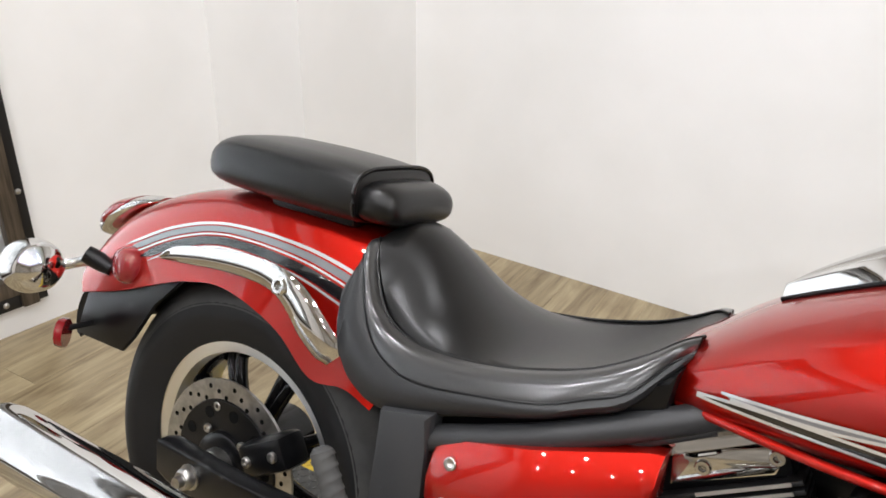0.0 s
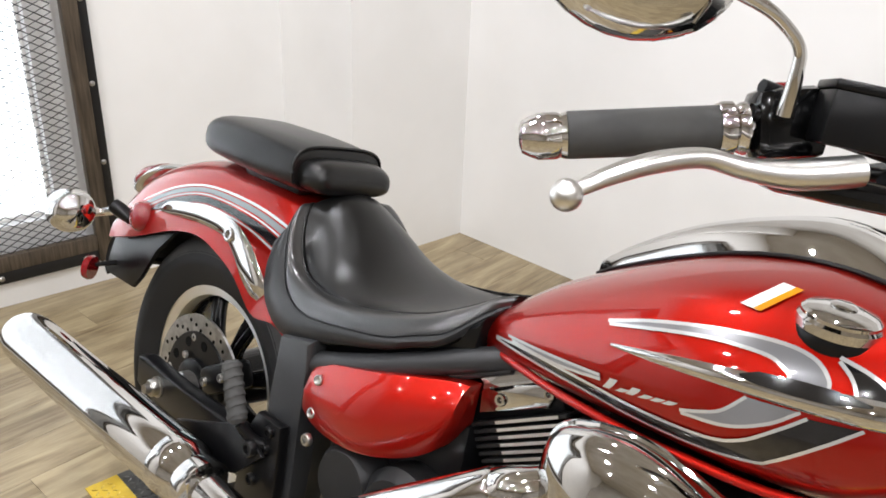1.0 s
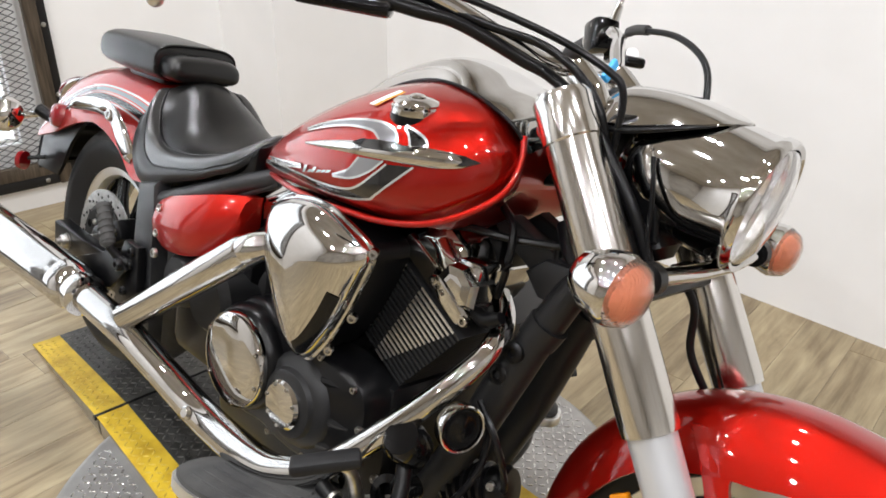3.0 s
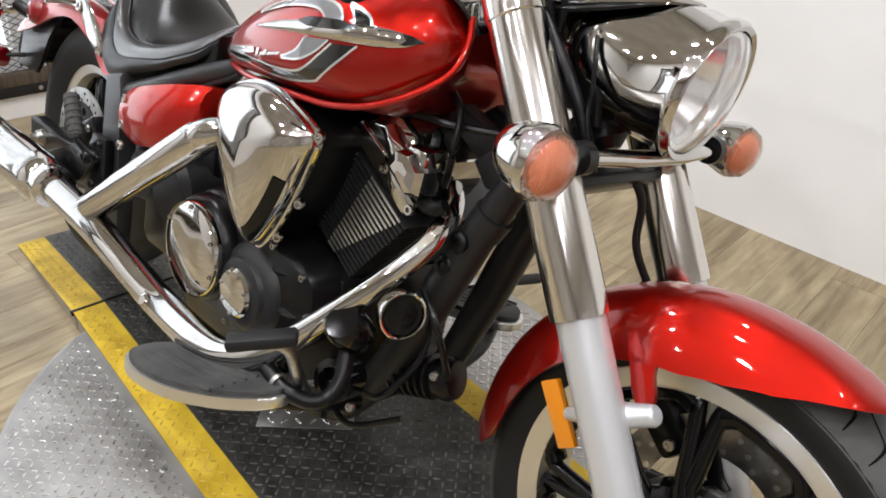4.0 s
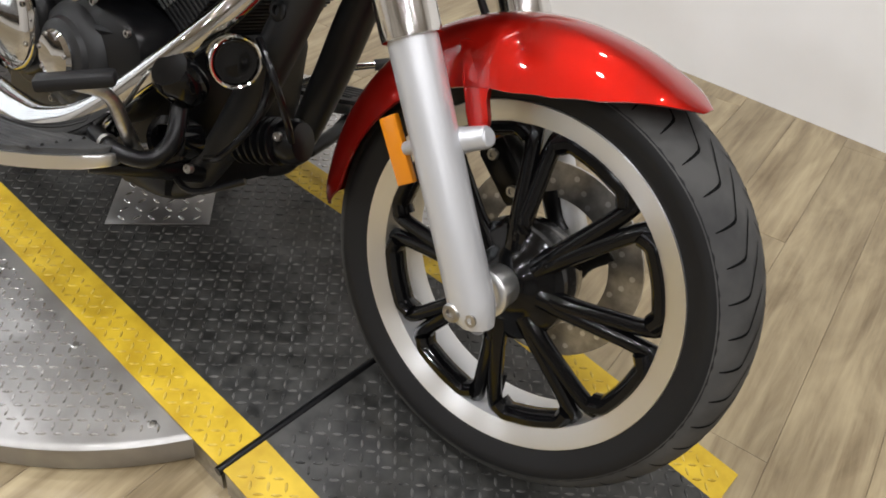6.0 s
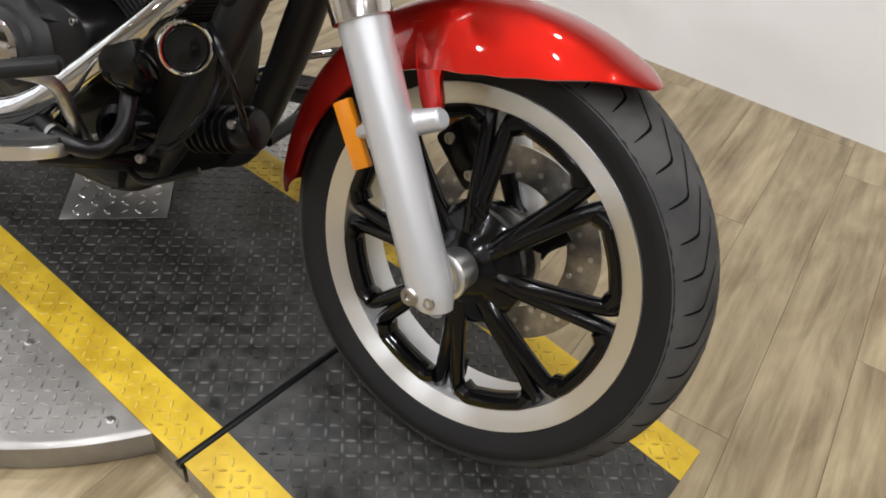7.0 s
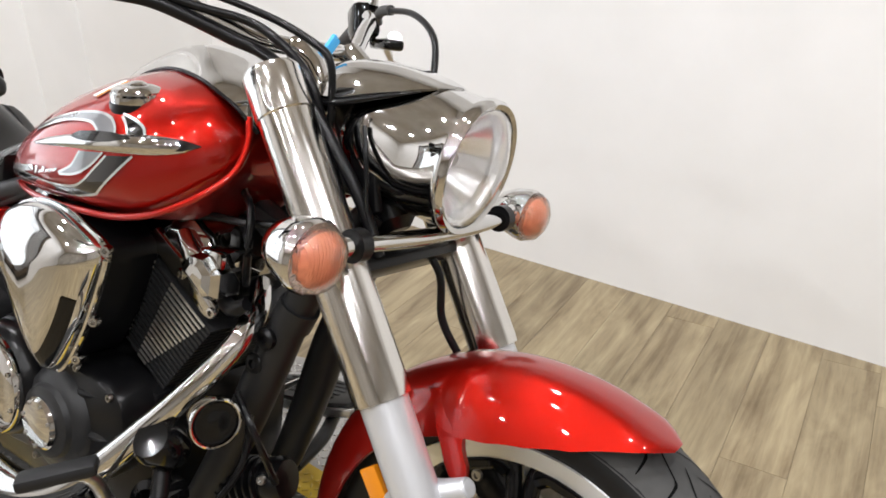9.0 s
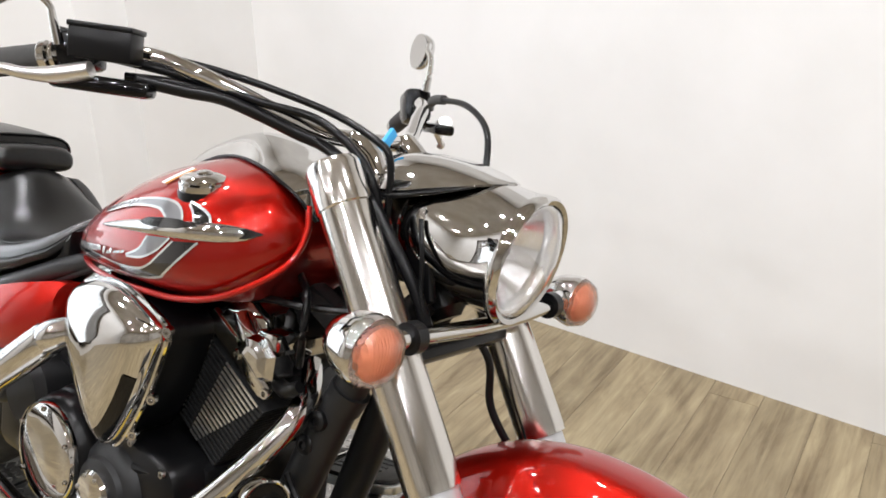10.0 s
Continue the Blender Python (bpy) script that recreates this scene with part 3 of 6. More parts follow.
def front_wheel():
    c = Vector((1.699, 0.022, 0.305))
    wheel = part("front_wheel", rim(bmesh.new(), c, 0.2445, 0.0555), RIM, bike, "machined alloy front wheel with black spokes")
    t = part("tyre", tyre(bmesh.new(), c, 0.316, 0.245, 0.067), SIDEWALL, wheel)
    part("tread", tread(bmesh.new(), c, 0.316, 0.245, 0.067), RUBBER, t, "dusty grey tread")
    part("tread_groove_shade", grooves(bmesh.new(), c, 0.316, 0.245, 0.067, 44), RECESS_SHADE, t)
    bm = bmesh.new()
    lathe(bm, [(0.02, -0.062), (0.045, -0.055), (0.078, -0.02), (0.086, 0.020), (0.084, 0.046), (0.070, 0.056), (0.056, 0.058), (0.046, 0.068), (0.03, 0.076), (0.02, 0.078)], c, RIGHT, 36)
    part("hub", bm, GLOSS, wheel)
    spokes(wheel, c, 0.206, radians(5.5), 8, 0.044)
    disc_brake(wheel, c, 0.149, -1, 0.060)
    bm = bmesh.new()
    tube(bm, [c + Vector((0.03, -0.02, -0.185)), c + Vector((0.03, -0.02, -0.155))], [0.006, 0.004], 8, 1)
    part("valve_stem", bm, BLACK, wheel)
    bm = bmesh.new()
    lathe(bm, [(0.024, 0.076), (0.029, 0.078), (0.029, 0.108), (0.033, 0.110), (0.033, 0.118), (0.029, 0.121), (0.024, 0.121), (0.022, 0.100), (0.010, 0.099)], c + Vector((0.004, 0, 0.008)), RIGHT, 28)
    part("axle_spacer", bm, ALU, wheel, "bright alloy axle spacer")
    caliper("front_caliper", c + Vector((-0.10, 0.075, 0.10)), radians(40), bike)
    return wheel


def rear_wheel():
    c = Vector((0, 0, 0.322))
    wheel = part("rear_wheel", rim(bmesh.new(), c, 0.2135, 0.062), RIM, bike, "machined alloy rear wheel with black spokes")
    t = part("tyre", tyre(bmesh.new(), c, 0.324, 0.2135, 0.085), SIDEWALL, wheel)
    part("tread", tread(bmesh.new(), c, 0.324, 0.2135, 0.085), RUBBER, t, "dusty grey tread")
    bm = bmesh.new()
    lathe(bm, [(0.02, -0.08), (0.06, -0.07), (0.055, 0.07), (0.02, 0.09)], c, RIGHT, 24)
    part("hub", bm, GLOSS, wheel)
    spokes(wheel, c, 0.183, radians(70), 8, 0.024)
    disc_brake(wheel, c, 0.149, 1, 0.086, 0.74, RECESS_SHADE)
    bm = bmesh.new()
    lathe(bm, [(0.050, 0.088), (0.112, 0.088), (0.114, 0.091), (0.112, 0.0945), (0.050, 0.0945), (0.050, 0.088)], c, RIGHT, 48, False)
    flange = part("hub_flange", bm, BLACK, wheel, "black brake disc carrier")
    # the carrier is uncut; dark caps paint the shade of its holes
    for k in range(10):
        t = 2 * math.pi * (k + 0.3) / 10
        bm = bmesh.new()
        lathe(bm, [(0.0105, 0.0942), (0.0105, 0.0952), (0.0085, 0.0948), (0.0, 0.0946)], c + Vector((math.cos(t) * 0.093, 0, math.sin(t) * 0.093)), RIGHT, 14)
        part("carrier_hole_shade", bm, RECESS_SHADE, flange)
    bm = bmesh.new()
    lathe(bm, [(0.058, 0.090), (0.058, 0.102), (0.052, 0.106), (0.030, 0.106)], c, RIGHT, 40)
    part("hub_cap", bm, BLACK, flange)
    for k in range(5):
        t = 2 * math.pi * k / 5 + 0.9
        bm = bmesh.new()
        bolt(bm, c + Vector((math.cos(t) * 0.068, -0.100, math.sin(t) * 0.068)), RIGHT, 0.008, 0.006)
        part("hub_bolt", bm, STEEL, wheel)
    bm = bmesh.new()
    lathe(bm, [(0.035, 0.10), (0.035, 0.125), (0.028, 0.130), (0.020, 0.130), (0.02, 0.120)], c, RIGHT, 28)
    part("axle_spacer", bm, STEEL, wheel)
    return wheel


front_wheel()
rear_wheel()


def fork():
    for s in (-1, 1):
        base = Vector((1.716, 0.131 * s, 0.31))
        at = lambda d, out=0.0, fwd=0.0: base + RAKE * d + Vector((fwd * RAKE[2], out * s, -fwd * RAKE[0]))
        bm = bmesh.new()
        tube(bm, [at(-0.022, 0, -0.004), at(-0.019), at(-0.008), at(0.012), at(0.12), at(0.34), at(0.36)], [0.013, 0.022, 0.027, 0.030, 0.0295, 0.031, 0.031], 28, 1)
        leg = part("fork_leg", bm, SATIN, bike, "silver painted lower fork leg", STEER)
        bm = bmesh.new()
        tube(bm, [at(0.207, -0.016, 0.0), at(0.206, -0.022, 0.022), at(0.204, -0.028, 0.042), at(0.203, -0.030, 0.054), at(0.203, -0.030, 0.057)], [0.024, 0.0165, 0.0145, 0.0135, 0.009], 14, 4)
        part("fender_lug", bm, SATIN, leg)
        bm = bmesh.new()
        tube(bm, [at(0.21, -0.01, -0.02), at(0.21, -0.02, -0.064)], [0.013, 0.009], 10, 1)
        part("reflector_lug", bm, SATIN, leg)
        bm = bmesh.new()
        lathe(bm, [(0.0125, 0), (0.0125, 0.004), (0.010, 0.006), (0.006, 0.006), (0.0055, 0.002)], at(0.006, 0.026, -0.012), RIGHT * -s, 16)
        part("pinch_bolt", bm, STEEL, leg)
        bm = bmesh.new()
        lathe(bm, [(0.008, 0), (0.008, 0.003), (0.0045, 0.003), (0.004, 0.0005)], at(-0.006, 0.024, 0.012), RIGHT * -s, 14)
        part("drain_screw", bm, STEEL, leg)
        bm = bmesh.new()
        tube(bm, [at(0.332), at(0.334), at(0.345), at(0.70), at(0.704), at(0.706), at(0.760), at(0.768), at(0.772)], [0.0305, 0.0365, 0.0372, 0.0365, 0.0365, 0.0385, 0.0385, 0.034, 0.020], 36, 1)
        part("fork_cover", bm, FORKCHROME, bike, "chrome upper fork cover", STEER)
        m = Matrix.Translation(at(0.210, -0.022, -0.080)) @ Matrix.Rotation(radians(-36), 4, "Y")
        bm = bmesh.new()
        box(bm, (-0.014, -0.006, -0.045), (0.014, 0.004, 0.045), 0.002, m)
        refl = part("fork_reflector", bm, ORANGE, bike, "orange rectangular fork reflector", STEER)
        bm = bmesh.new()
        box(bm, (-0.016, 0.002, -0.040), (0.010, 0.010, 0.040), 0.002, m)
        part("backing", bm, BLACK, refl)
    for d, w in ((0.50, 0.030), (0.735, 0.026)):
        bm = bmesh.new()
        o = Vector((1.716, 0, 0.31)) + RAKE * d
        m = Matrix.Translation(o) @ Matrix.Rotation(radians(-32.5), 4, "Y")
        box(bm, (-0.055, -0.13, -w / 2), (0.02, 0.13, w / 2), 0.010, m)
        part("triple_clamp", bm, BLACK if d < 0.6 else CHROME, bike, "", STEER)
    bm = bmesh.new()
    hose = [(1.44, 0.05, 0.74), (1.47, 0.06, 0.70), (1.478, 0.065, 0.64), (1.50, 0.072, 0.60), (1.53, 0.085, 0.56)]
    tube(bm, hose, 0.006, 10, 5)
    part("brake_hose", bm, BLACK, bike, "black rubber brake hose", STEER)
    bm = bmesh.new()
    box(bm, (1.43, 0.03, 0.725), (1.465, 0.085, 0.755), 0.006)
    part("hose_joint", bm, BLACK, bike, "", STEER)


fork()


def front_fender():
    c = Vector((1.69, 0, 0.322))
    rings = []
    for k in range(49):
        t = k / 48
        a = radians(60 + (187 - 60) * t)
        r = 0.331 + 0.005 * max(0.0, 1 - t / 0.2)
        g = min(1.0, t / 0.30)
        w = float(np.interp(t, (0, 0.015, 0.03, 0.05, 0.12, 0.205, 0.30, 1.0), (0.014, 0.032, 0.046, 0.059, 0.074, 0.081, 0.085, 0.085)))
        drop = float(np.interp(t, (0, 0.03, 0.05, 0.12, 0.205, 0.30, 0.45, 0.60, 0.93, 1.0), (0.004, 0.012, 0.02, 0.052, 0.074, 0.086, 0.084, 0.075, 0.068, 0.035)))
        if t > 0.93:
            w *= 1 - 0.25 * ((t - 0.93) / 0.07) ** 2
        ring = []
        for i in range(17):
            b = -1 + i / 8
            ring.append(c + Vector((math.cos(a) * (r - drop * abs(b) ** 2.1), w * math.copysign(abs(b) ** 0.72, b), math.sin(a) * (r - drop * abs(b) ** 2.1))))
        rings.append(ring)
    ob = part("front_fender", loft(bmesh.new(), rings, False, False), RED, bike, "red painted front fender", STEER)
    mod = ob.modifiers.new("thickness", "SOLIDIFY")
    mod.thickness = 0.004
    for s in (-1, 1):
        bm = bmesh.new()
        out = [(1.655, 0.592), (1.638, 0.588), (1.624, 0.572), (1.630, 0.545), (1.641, 0.518), (1.636, 0.503), (1.622, 0.501), (1.610, 0.512), (1.596, 0.545), (1.574, 0.578), (1.556, 0.594), (1.60, 0.600)]
        prism(bm, [tuple(p) for p in spline(out + out[:1], 3)[:-1]], lambda u, v, w: Vector((u, s * (0.0795 + w - 0.64 * max(0.0, v - 0.556)), v)), 0.008, 0.002)
        part("fender_stay", bm, RED, ob, "red fender stay bolted to the fork leg")
    return ob


front_fender()

# ---- tank ----
TANK = [  # x, half width, bottom, widest, top
    (0.655, 0.100, 0.700, 0.712, 0.728), (0.675, 0.118, 0.697, 0.718, 0.748), (0.70, 0.132, 0.695, 0.725, 0.768), (0.76, 0.162, 0.700, 0.745, 0.815),
    (0.85, 0.196, 0.706, 0.768, 0.866), (0.95, 0.222, 0.714, 0.788, 0.912), (1.05, 0.232, 0.720, 0.800, 0.939), (1.13, 0.222, 0.728, 0.812, 0.940),
    (1.18, 0.202, 0.742, 0.822, 0.934), (1.215, 0.176, 0.764, 0.830, 0.926), (1.238, 0.142, 0.787, 0.838, 0.906), (1.25, 0.108, 0.810, 0.845, 0.885)]
TANK_S = spline(TANK, 5)


def tank_ring(row, grow=0.0):
    x, w, zb, zm, zt = row
    w, zt, zb = w + grow, zt + grow, zb - grow
    ring = []
    for k in range(32):
        a = 2 * math.pi * k / 32
        cy, sz = math.cos(a), math.sin(a)
        y = w * math.copysign(abs(cy) ** (0.85 if sz > 0 else 0.38), cy)
        z = zm + (zt - zm) * max(sz, 0) ** 0.9 if sz > 0 else zm - (zm - zb + 0.008) * (-sz) ** 0.6
        if sz <= 0:
            y *= 1 - 0.10 * (-sz) ** 2
        ring.append(Vector((x - 0.085 * max(0.0, (x - 1.13) / 0.17) ** 1.5 * (1 - min(1.0, abs(y) / (w + 1e-6)) ** 2), y, z)))
    return ring


def tank_row(x):
    for a, b in zip(TANK_S, TANK_S[1:]):
        if a[0] <= x <= b[0]:
            t = (x - a[0]) / (b[0] - a[0])
            return a + (b - a) * t
    return TANK_S[0] if x < TANK_S[0][0] else TANK_S[-1]


tank = part("fuel_tank", loft(bmesh.new(), [tank_ring(r) for r in TANK_S]), RED, bike, "red metallic teardrop fuel tank")

# ---- seat ----
SEAT = [  # x, middle, crease (half width, height), seam, low edge
    (0.238, 0.770, 0.060, 0.765, 0.095, 0.755, 0.140, 0.700), (0.250, 0.793, 0.085, 0.775, 0.118, 0.755, 0.158, 0.650), (0.270, 0.799, 0.110, 0.742, 0.140, 0.728, 0.168, 0.612),
    (0.300, 0.790, 0.128, 0.700, 0.160, 0.680, 0.175, 0.592), (0.340, 0.765, 0.142, 0.678, 0.176, 0.650, 0.182, 0.583), (0.400, 0.722, 0.150, 0.671, 0.187, 0.640, 0.188, 0.595),
    (0.490, 0.687, 0.152, 0.681, 0.190, 0.655, 0.189, 0.627), (0.565, 0.684, 0.147, 0.700, 0.186, 0.671, 0.186, 0.652), (0.612, 0.695, 0.140, 0.717, 0.176, 0.690, 0.179, 0.673),
    (0.655, 0.720, 0.122, 0.741, 0.162, 0.710, 0.168, 0.692), (0.685, 0.747, 0.095, 0.762, 0.130, 0.745, 0.140, 0.725), (0.703, 0.757, 0.070, 0.768, 0.100, 0.760, 0.112, 0.752)]


def seat_half(x, zc, yc, zr, ys, zs, yb, zb):
    """Half a cross-section from the middle over the crease and the stuffed side to the low edge."""
    top = [(k * yc, zc + (zr - zc) * k ** 2.2) for k in (0, 0.2, 0.4, 0.6, 0.75, 0.88, 0.96)]
    side = [(yc, zr + 0.0015)]
    for k, out in ((0.16, 0.0045), (0.38, 0.0085), (0.62, 0.0085), (0.82, 0.0055), (0.95, 0.0015)):
        side.append((yc + (ys - yc) * k ** 0.85 + out * 0.5, zr + (zs - zr) * k ** 1.25 + out * 0.75))
    side += [(ys, zs), (ys + 0.0045, zs - 0.004), ((ys + yb) / 2 + 0.0065, zs + (zb - zs) * 0.5), (yb + 0.002, zs + (zb - zs) * 0.88), (yb - 0.006, zb)]
    return top, side


bm = bmesh.new()
rings = []
for row in spline(SEAT, 5):
    top, side = seat_half(*row)
    half = top + [(y - 0.004, z - 0.003) for y, z in side]
    rings.append([Vector((row[0], -y, z)) for y, z in half] + [Vector((row[0], y, z)) for y, z in half[:0:-1]])
loft(bm, rings)
seat = part("rider_seat", bm, LEATHER, bike, "black vinyl rider saddle with stitched side panels")

PILL = [(-0.122, 0.060, 0.805, 0.826), (-0.106, 0.082, 0.792, 0.856), (-0.065, 0.096, 0.786, 0.873), (0.04, 0.105, 0.783, 0.876), (0.14, 0.105, 0.783, 0.874), (0.195, 0.103, 0.784, 0.869), (0.206, 0.1015, 0.786, 0.866), (0.2085, 0.098, 0.789, 0.862)]
bm = bmesh.new()
rings = []
for x, w, zl, zt in spline(PILL, 4):
    ring = []
    for k in range(24):
        a = 2 * math.pi * k / 24
        cy, sz = math.cos(a), math.sin(a)
        ring.append(Vector((x, w * math.copysign(abs(cy) ** 0.5, cy), (zl + zt) / 2 + (zt - zl) / 2 * math.copysign(abs(sz) ** 0.7, sz))))
    rings.append(ring)
loft(bm, rings)
pillion = part("passenger_seat", bm, LEATHER, bike, "black vinyl passenger pad")

# ---- rear fender ----
RF_TOP = [(0.335, 0.625), (0.325, 0.695), (0.26, 0.765), (0.12, 0.788), (-0.05, 0.782), (-0.18, 0.755), (-0.30, 0.705), (-0.38, 0.645), (-0.43, 0.575)]
RF_LOW = [(0.300, 0.545), (0.250, 0.560), (0.185, 0.555), (0.11, 0.608), (0.0, 0.640), (-0.09, 0.628), (-0.17, 0.60), (-0.26, 0.565), (-0.36, 0.535)]
bm = bmesh.new()
rings = []
for a, b in zip(spline(RF_TOP, 5), spline(RF_LOW, 5)):
    ring = []
    for i in range(17):
        q = -1 + i / 8
        e = abs(q) ** 2.6
        ring.append(Vector((a[0] + (b[0] - a[0]) * e, 0.128 * math.copysign(abs(q) ** 0.75, q), a[1] + (b[1] - a[1]) * e)))
    rings.append(ring)
loft(bm, rings, False, False)
rear_fender = part("rear_fender", bm, RED, bike, "red painted rear fender with grey and black pinstripes")
mod = rear_fender.modifiers.new("thickness", "SOLIDIFY")
mod.thickness = 0.004



def tank_place(x, a, lift=0.0):
    """A place on the tank's right side: a in degrees, 0 at the widest line, up positive."""
    row = tank_row(x)
    q = radians(180 - a)
    x0, w, zb, zm, zt = row
    cy, sz = math.cos(q), math.sin(q)
    y = w * math.copysign(abs(cy) ** (0.85 if sz > 0 else 0.38), cy)
    z = zm + (zt - zm) * max(sz, 0) ** 0.9 if sz > 0 else zm - (zm - zb + 0.008) * (-sz) ** 0.6
    if sz <= 0:
        y *= 1 - 0.10 * (-sz) ** 2
    x1 = x - 0.085 * max(0.0, (x - 1.13) / 0.17) ** 1.5 * (1 - min(1.0, abs(y) / (w + 1e-6)) ** 2)
    n = Vector((0.0, cy / max(w, 0.01), sz / max((zt - zm) if sz > 0 else (zm - zb), 0.01))).normalized()
    return Vector((x1, y, z)) + n * lift


def tank_at(x, z, lift=0.0):
    """The same by height."""
    lo, hi = -85.0, 85.0
    for _ in range(24):
        mid = (lo + hi) / 2
        if tank_place(x, mid)[2] < z:
            lo = mid
        else:
            hi = mid
    return tank_place(x, lo, lift)


LIP = [(0.70, 0.122, 0.700), (0.76, 0.151, 0.704), (0.85, 0.184, 0.709), (0.95, 0.205, 0.715), (1.02, 0.210, 0.720), (1.09, 0.206, 0.725), (1.158, 0.200, 0.740), (1.205, 0.188, 0.761), (1.238, 0.165, 0.787), (1.251, 0.136, 0.813), (1.250, 0.114, 0.850), (1.240, 0.106, 0.885)]
for s in (-1, 1):
    bm = bmesh.new()
    tube(bm, [(x, s * y, z + 0.003) for x, y, z in LIP], 0.0052, 10, 4)
    part("seam_lip", bm, RED2, tank, "bright red tank seam")


def ribbon(name, line, mat, lift, label=""):
    """A decal on the tank: line of (x, z, half width)."""
    bm = bmesh.new()
    pts = spline(line, 8)
    rows = []
    for i, p in enumerate(pts):
        d = pts[min(i + 1, len(pts) - 1)] - pts[max(i - 1, 0)]
        n = np.array((-d[1], d[0])) / (math.hypot(d[0], d[1]) + 1e-9)
        rows.append([bm.verts.new(tank_at(float(p[0] + n[0] * p[2] * q), float(p[1] + n[1] * p[2] * q), lift)) for q in (-1, -0.5, 0, 0.5, 1)])
    for a, b in zip(rows, rows[1:]):
        for k in range(4):
            bm.faces.new((a[k], a[k + 1], b[k + 1], b[k]))
    return part(name, bm, mat, tank, label)


def band(name, one, two, mat, lift, label="", edge=True):
    """A decal between two lines of (x, z), with silver edges."""
    a, b = [spline(q, 8) for q in (one, two)]
    pick = lambda line, t: line[min(int(t * (len(line) - 1)), len(line) - 2)] * (1 - (t * (len(line) - 1)) % 1.0 if t < 1 else 0) + line[min(int(t * (len(line) - 1)) + 1, len(line) - 1)] * ((t * (len(line) - 1)) % 1.0 if t < 1 else 1)
    bm = bmesh.new()
    rows = []
    for k in range(41):
        p, q = pick(a, k / 40), pick(b, k / 40)
        rows.append([bm.verts.new(tank_at(float(p[0] + (q[0] - p[0]) * u), float(p[1] + (q[1] - p[1]) * u), lift)) for u in (0, 0.25, 0.5, 0.75, 1)])
    for p, q in zip(rows, rows[1:]):
        for k in range(4):
            bm.faces.new((p[k], p[k + 1], q[k + 1], q[k]))
    part(name, bm, mat, tank, label)
    if edge:
        for line in (one, two):
            ribbon("decal_outline", [(x, z, 0.0016) for x, z in line], SILVERSTRIPE, lift + 0.0005, "silver decal outline")


band("decal_band", [(0.889, 0.820), (0.944, 0.841), (1.005, 0.858), (1.06, 0.867), (1.093, 0.865), (1.111, 0.853), (1.115, 0.838)],
     [(0.893, 0.818), (0.963, 0.839), (1.012, 0.850), (1.058, 0.854), (1.077, 0.848), (1.083, 0.842), (1.085, 0.832)], GREYSTRIPE, 0.0010, "grey decal swoosh")
band("decal_band", [(1.055, 0.814), (1.038, 0.793), (1.02, 0.783), (1.000, 0.775)], [(1.1005, 0.819), (1.078, 0.798), (1.045, 0.781), (1.002, 0.773)], GREYSTRIPE, 0.0010, "grey decal swoosh")
band("decal_band", [(1.112, 0.872), (1.137, 0.867), (1.155, 0.859), (1.163, 0.843)], [(1.113, 0.869), (1.126, 0.860), (1.134, 0.849), (1.136, 0.836)], BLACKSTRIPE, 0.0012, "black decal swoosh")
band("decal_band", [(1.149, 0.822), (1.124, 0.797), (1.091, 0.767), (1.0756, 0.758), (1.025, 0.747), (0.96, 0.741), (0.88, 0.739), (0.80, 0.733), (0.72, 0.7260)],
     [(1.107, 0.816), (1.088, 0.797), (1.061, 0.774), (1.029, 0.7615), (0.965, 0.754), (0.904, 0.751), (0.828, 0.745), (0.77, 0.738), (0.72, 0.7285)], BLACKSTRIPE, 0.0012, "black decal swoosh")
band("decal_stripe", [(0.745, 0.7405), (0.83, 0.754), (0.903, 0.766)], [(0.755, 0.7385), (0.838, 0.748), (0.905, 0.762)], GREYSTRIPE, 0.0010, "grey decal stripe")
# maker's script as plain slanted strokes
for k, (x, h) in enumerate(((0.910, 0.013), (0.926, 0.006), (0.939, 0.010), (0.954, 0.006), (0.967, 0.006), (0.980, 0.006))):
    z = 0.757 + 0.23 * (x - 0.914)
    band("script_stroke", [(x, z), (x + 0.004, z + h * 0.5), (x + 0.007, z + h)], [(x + 0.009, z + 0.002), (x + 0.014, z + 0.002 + h * 0.5), (x + 0.017, z + 0.002 + h)], SILVERSTRIPE, 0.0016, "", False)
# chrome tank badge, a long spear
bm = bmesh.new()
rings = []
for x, z, w, h in spline([(0.905, 0.801, 0.0015, 0.001), (0.97, 0.813, 0.006, 0.004), (1.03, 0.823, 0.009, 0.006), (1.08, 0.829, 0.0105, 0.008), (1.14, 0.836, 0.0125, 0.011), (1.18, 0.840, 0.012, 0.010), (1.207, 0.843, 0.008, 0.006), (1.219, 0.845, 0.001, 0.001)], 4):
    ring = []
    for k in range(10):
        a = 2 * math.pi * k / 10
        ring.append(tank_at(float(x), float(z + w * math.sin(a)), float(0.001 + h * max(0.0, math.cos(a)) - 0.002 * max(0.0, -math.cos(a)))))
    rings.append(ring)
loft(bm, rings)
badge = part("tank_badge", bm, CHROME, bike, "chrome spear-shaped tank badge")
bm = bmesh.new()
rings = []
for x, z, w in ((1.045, 0.8300, 0.0010), (1.060, 0.8330, 0.0050), (1.09, 0.8365, 0.0062), (1.12, 0.8395, 0.0058), (1.150, 0.8425, 0.0010)):
    rings.append([tank_at(x, z + w * q, 0.0115) for q in (-1, 0, 1)])
loft(bm, rings, False, False)
part("badge_inlay", bm, BLACKSTRIPE, badge, "black badge inlay")
bm = bmesh.new()
loft(bm, [[tank_at(x, z + w * q, h) for q in (-1, 0, 1)] for x, z, w, h in ((1.200, 0.8422, 0.0060, 0.0066), (1.209, 0.8436, 0.0066, 0.0068), (1.218, 0.8448, 0.0030, 0.0045), (1.223, 0.8455, 0.0006, 0.003))], False, False)
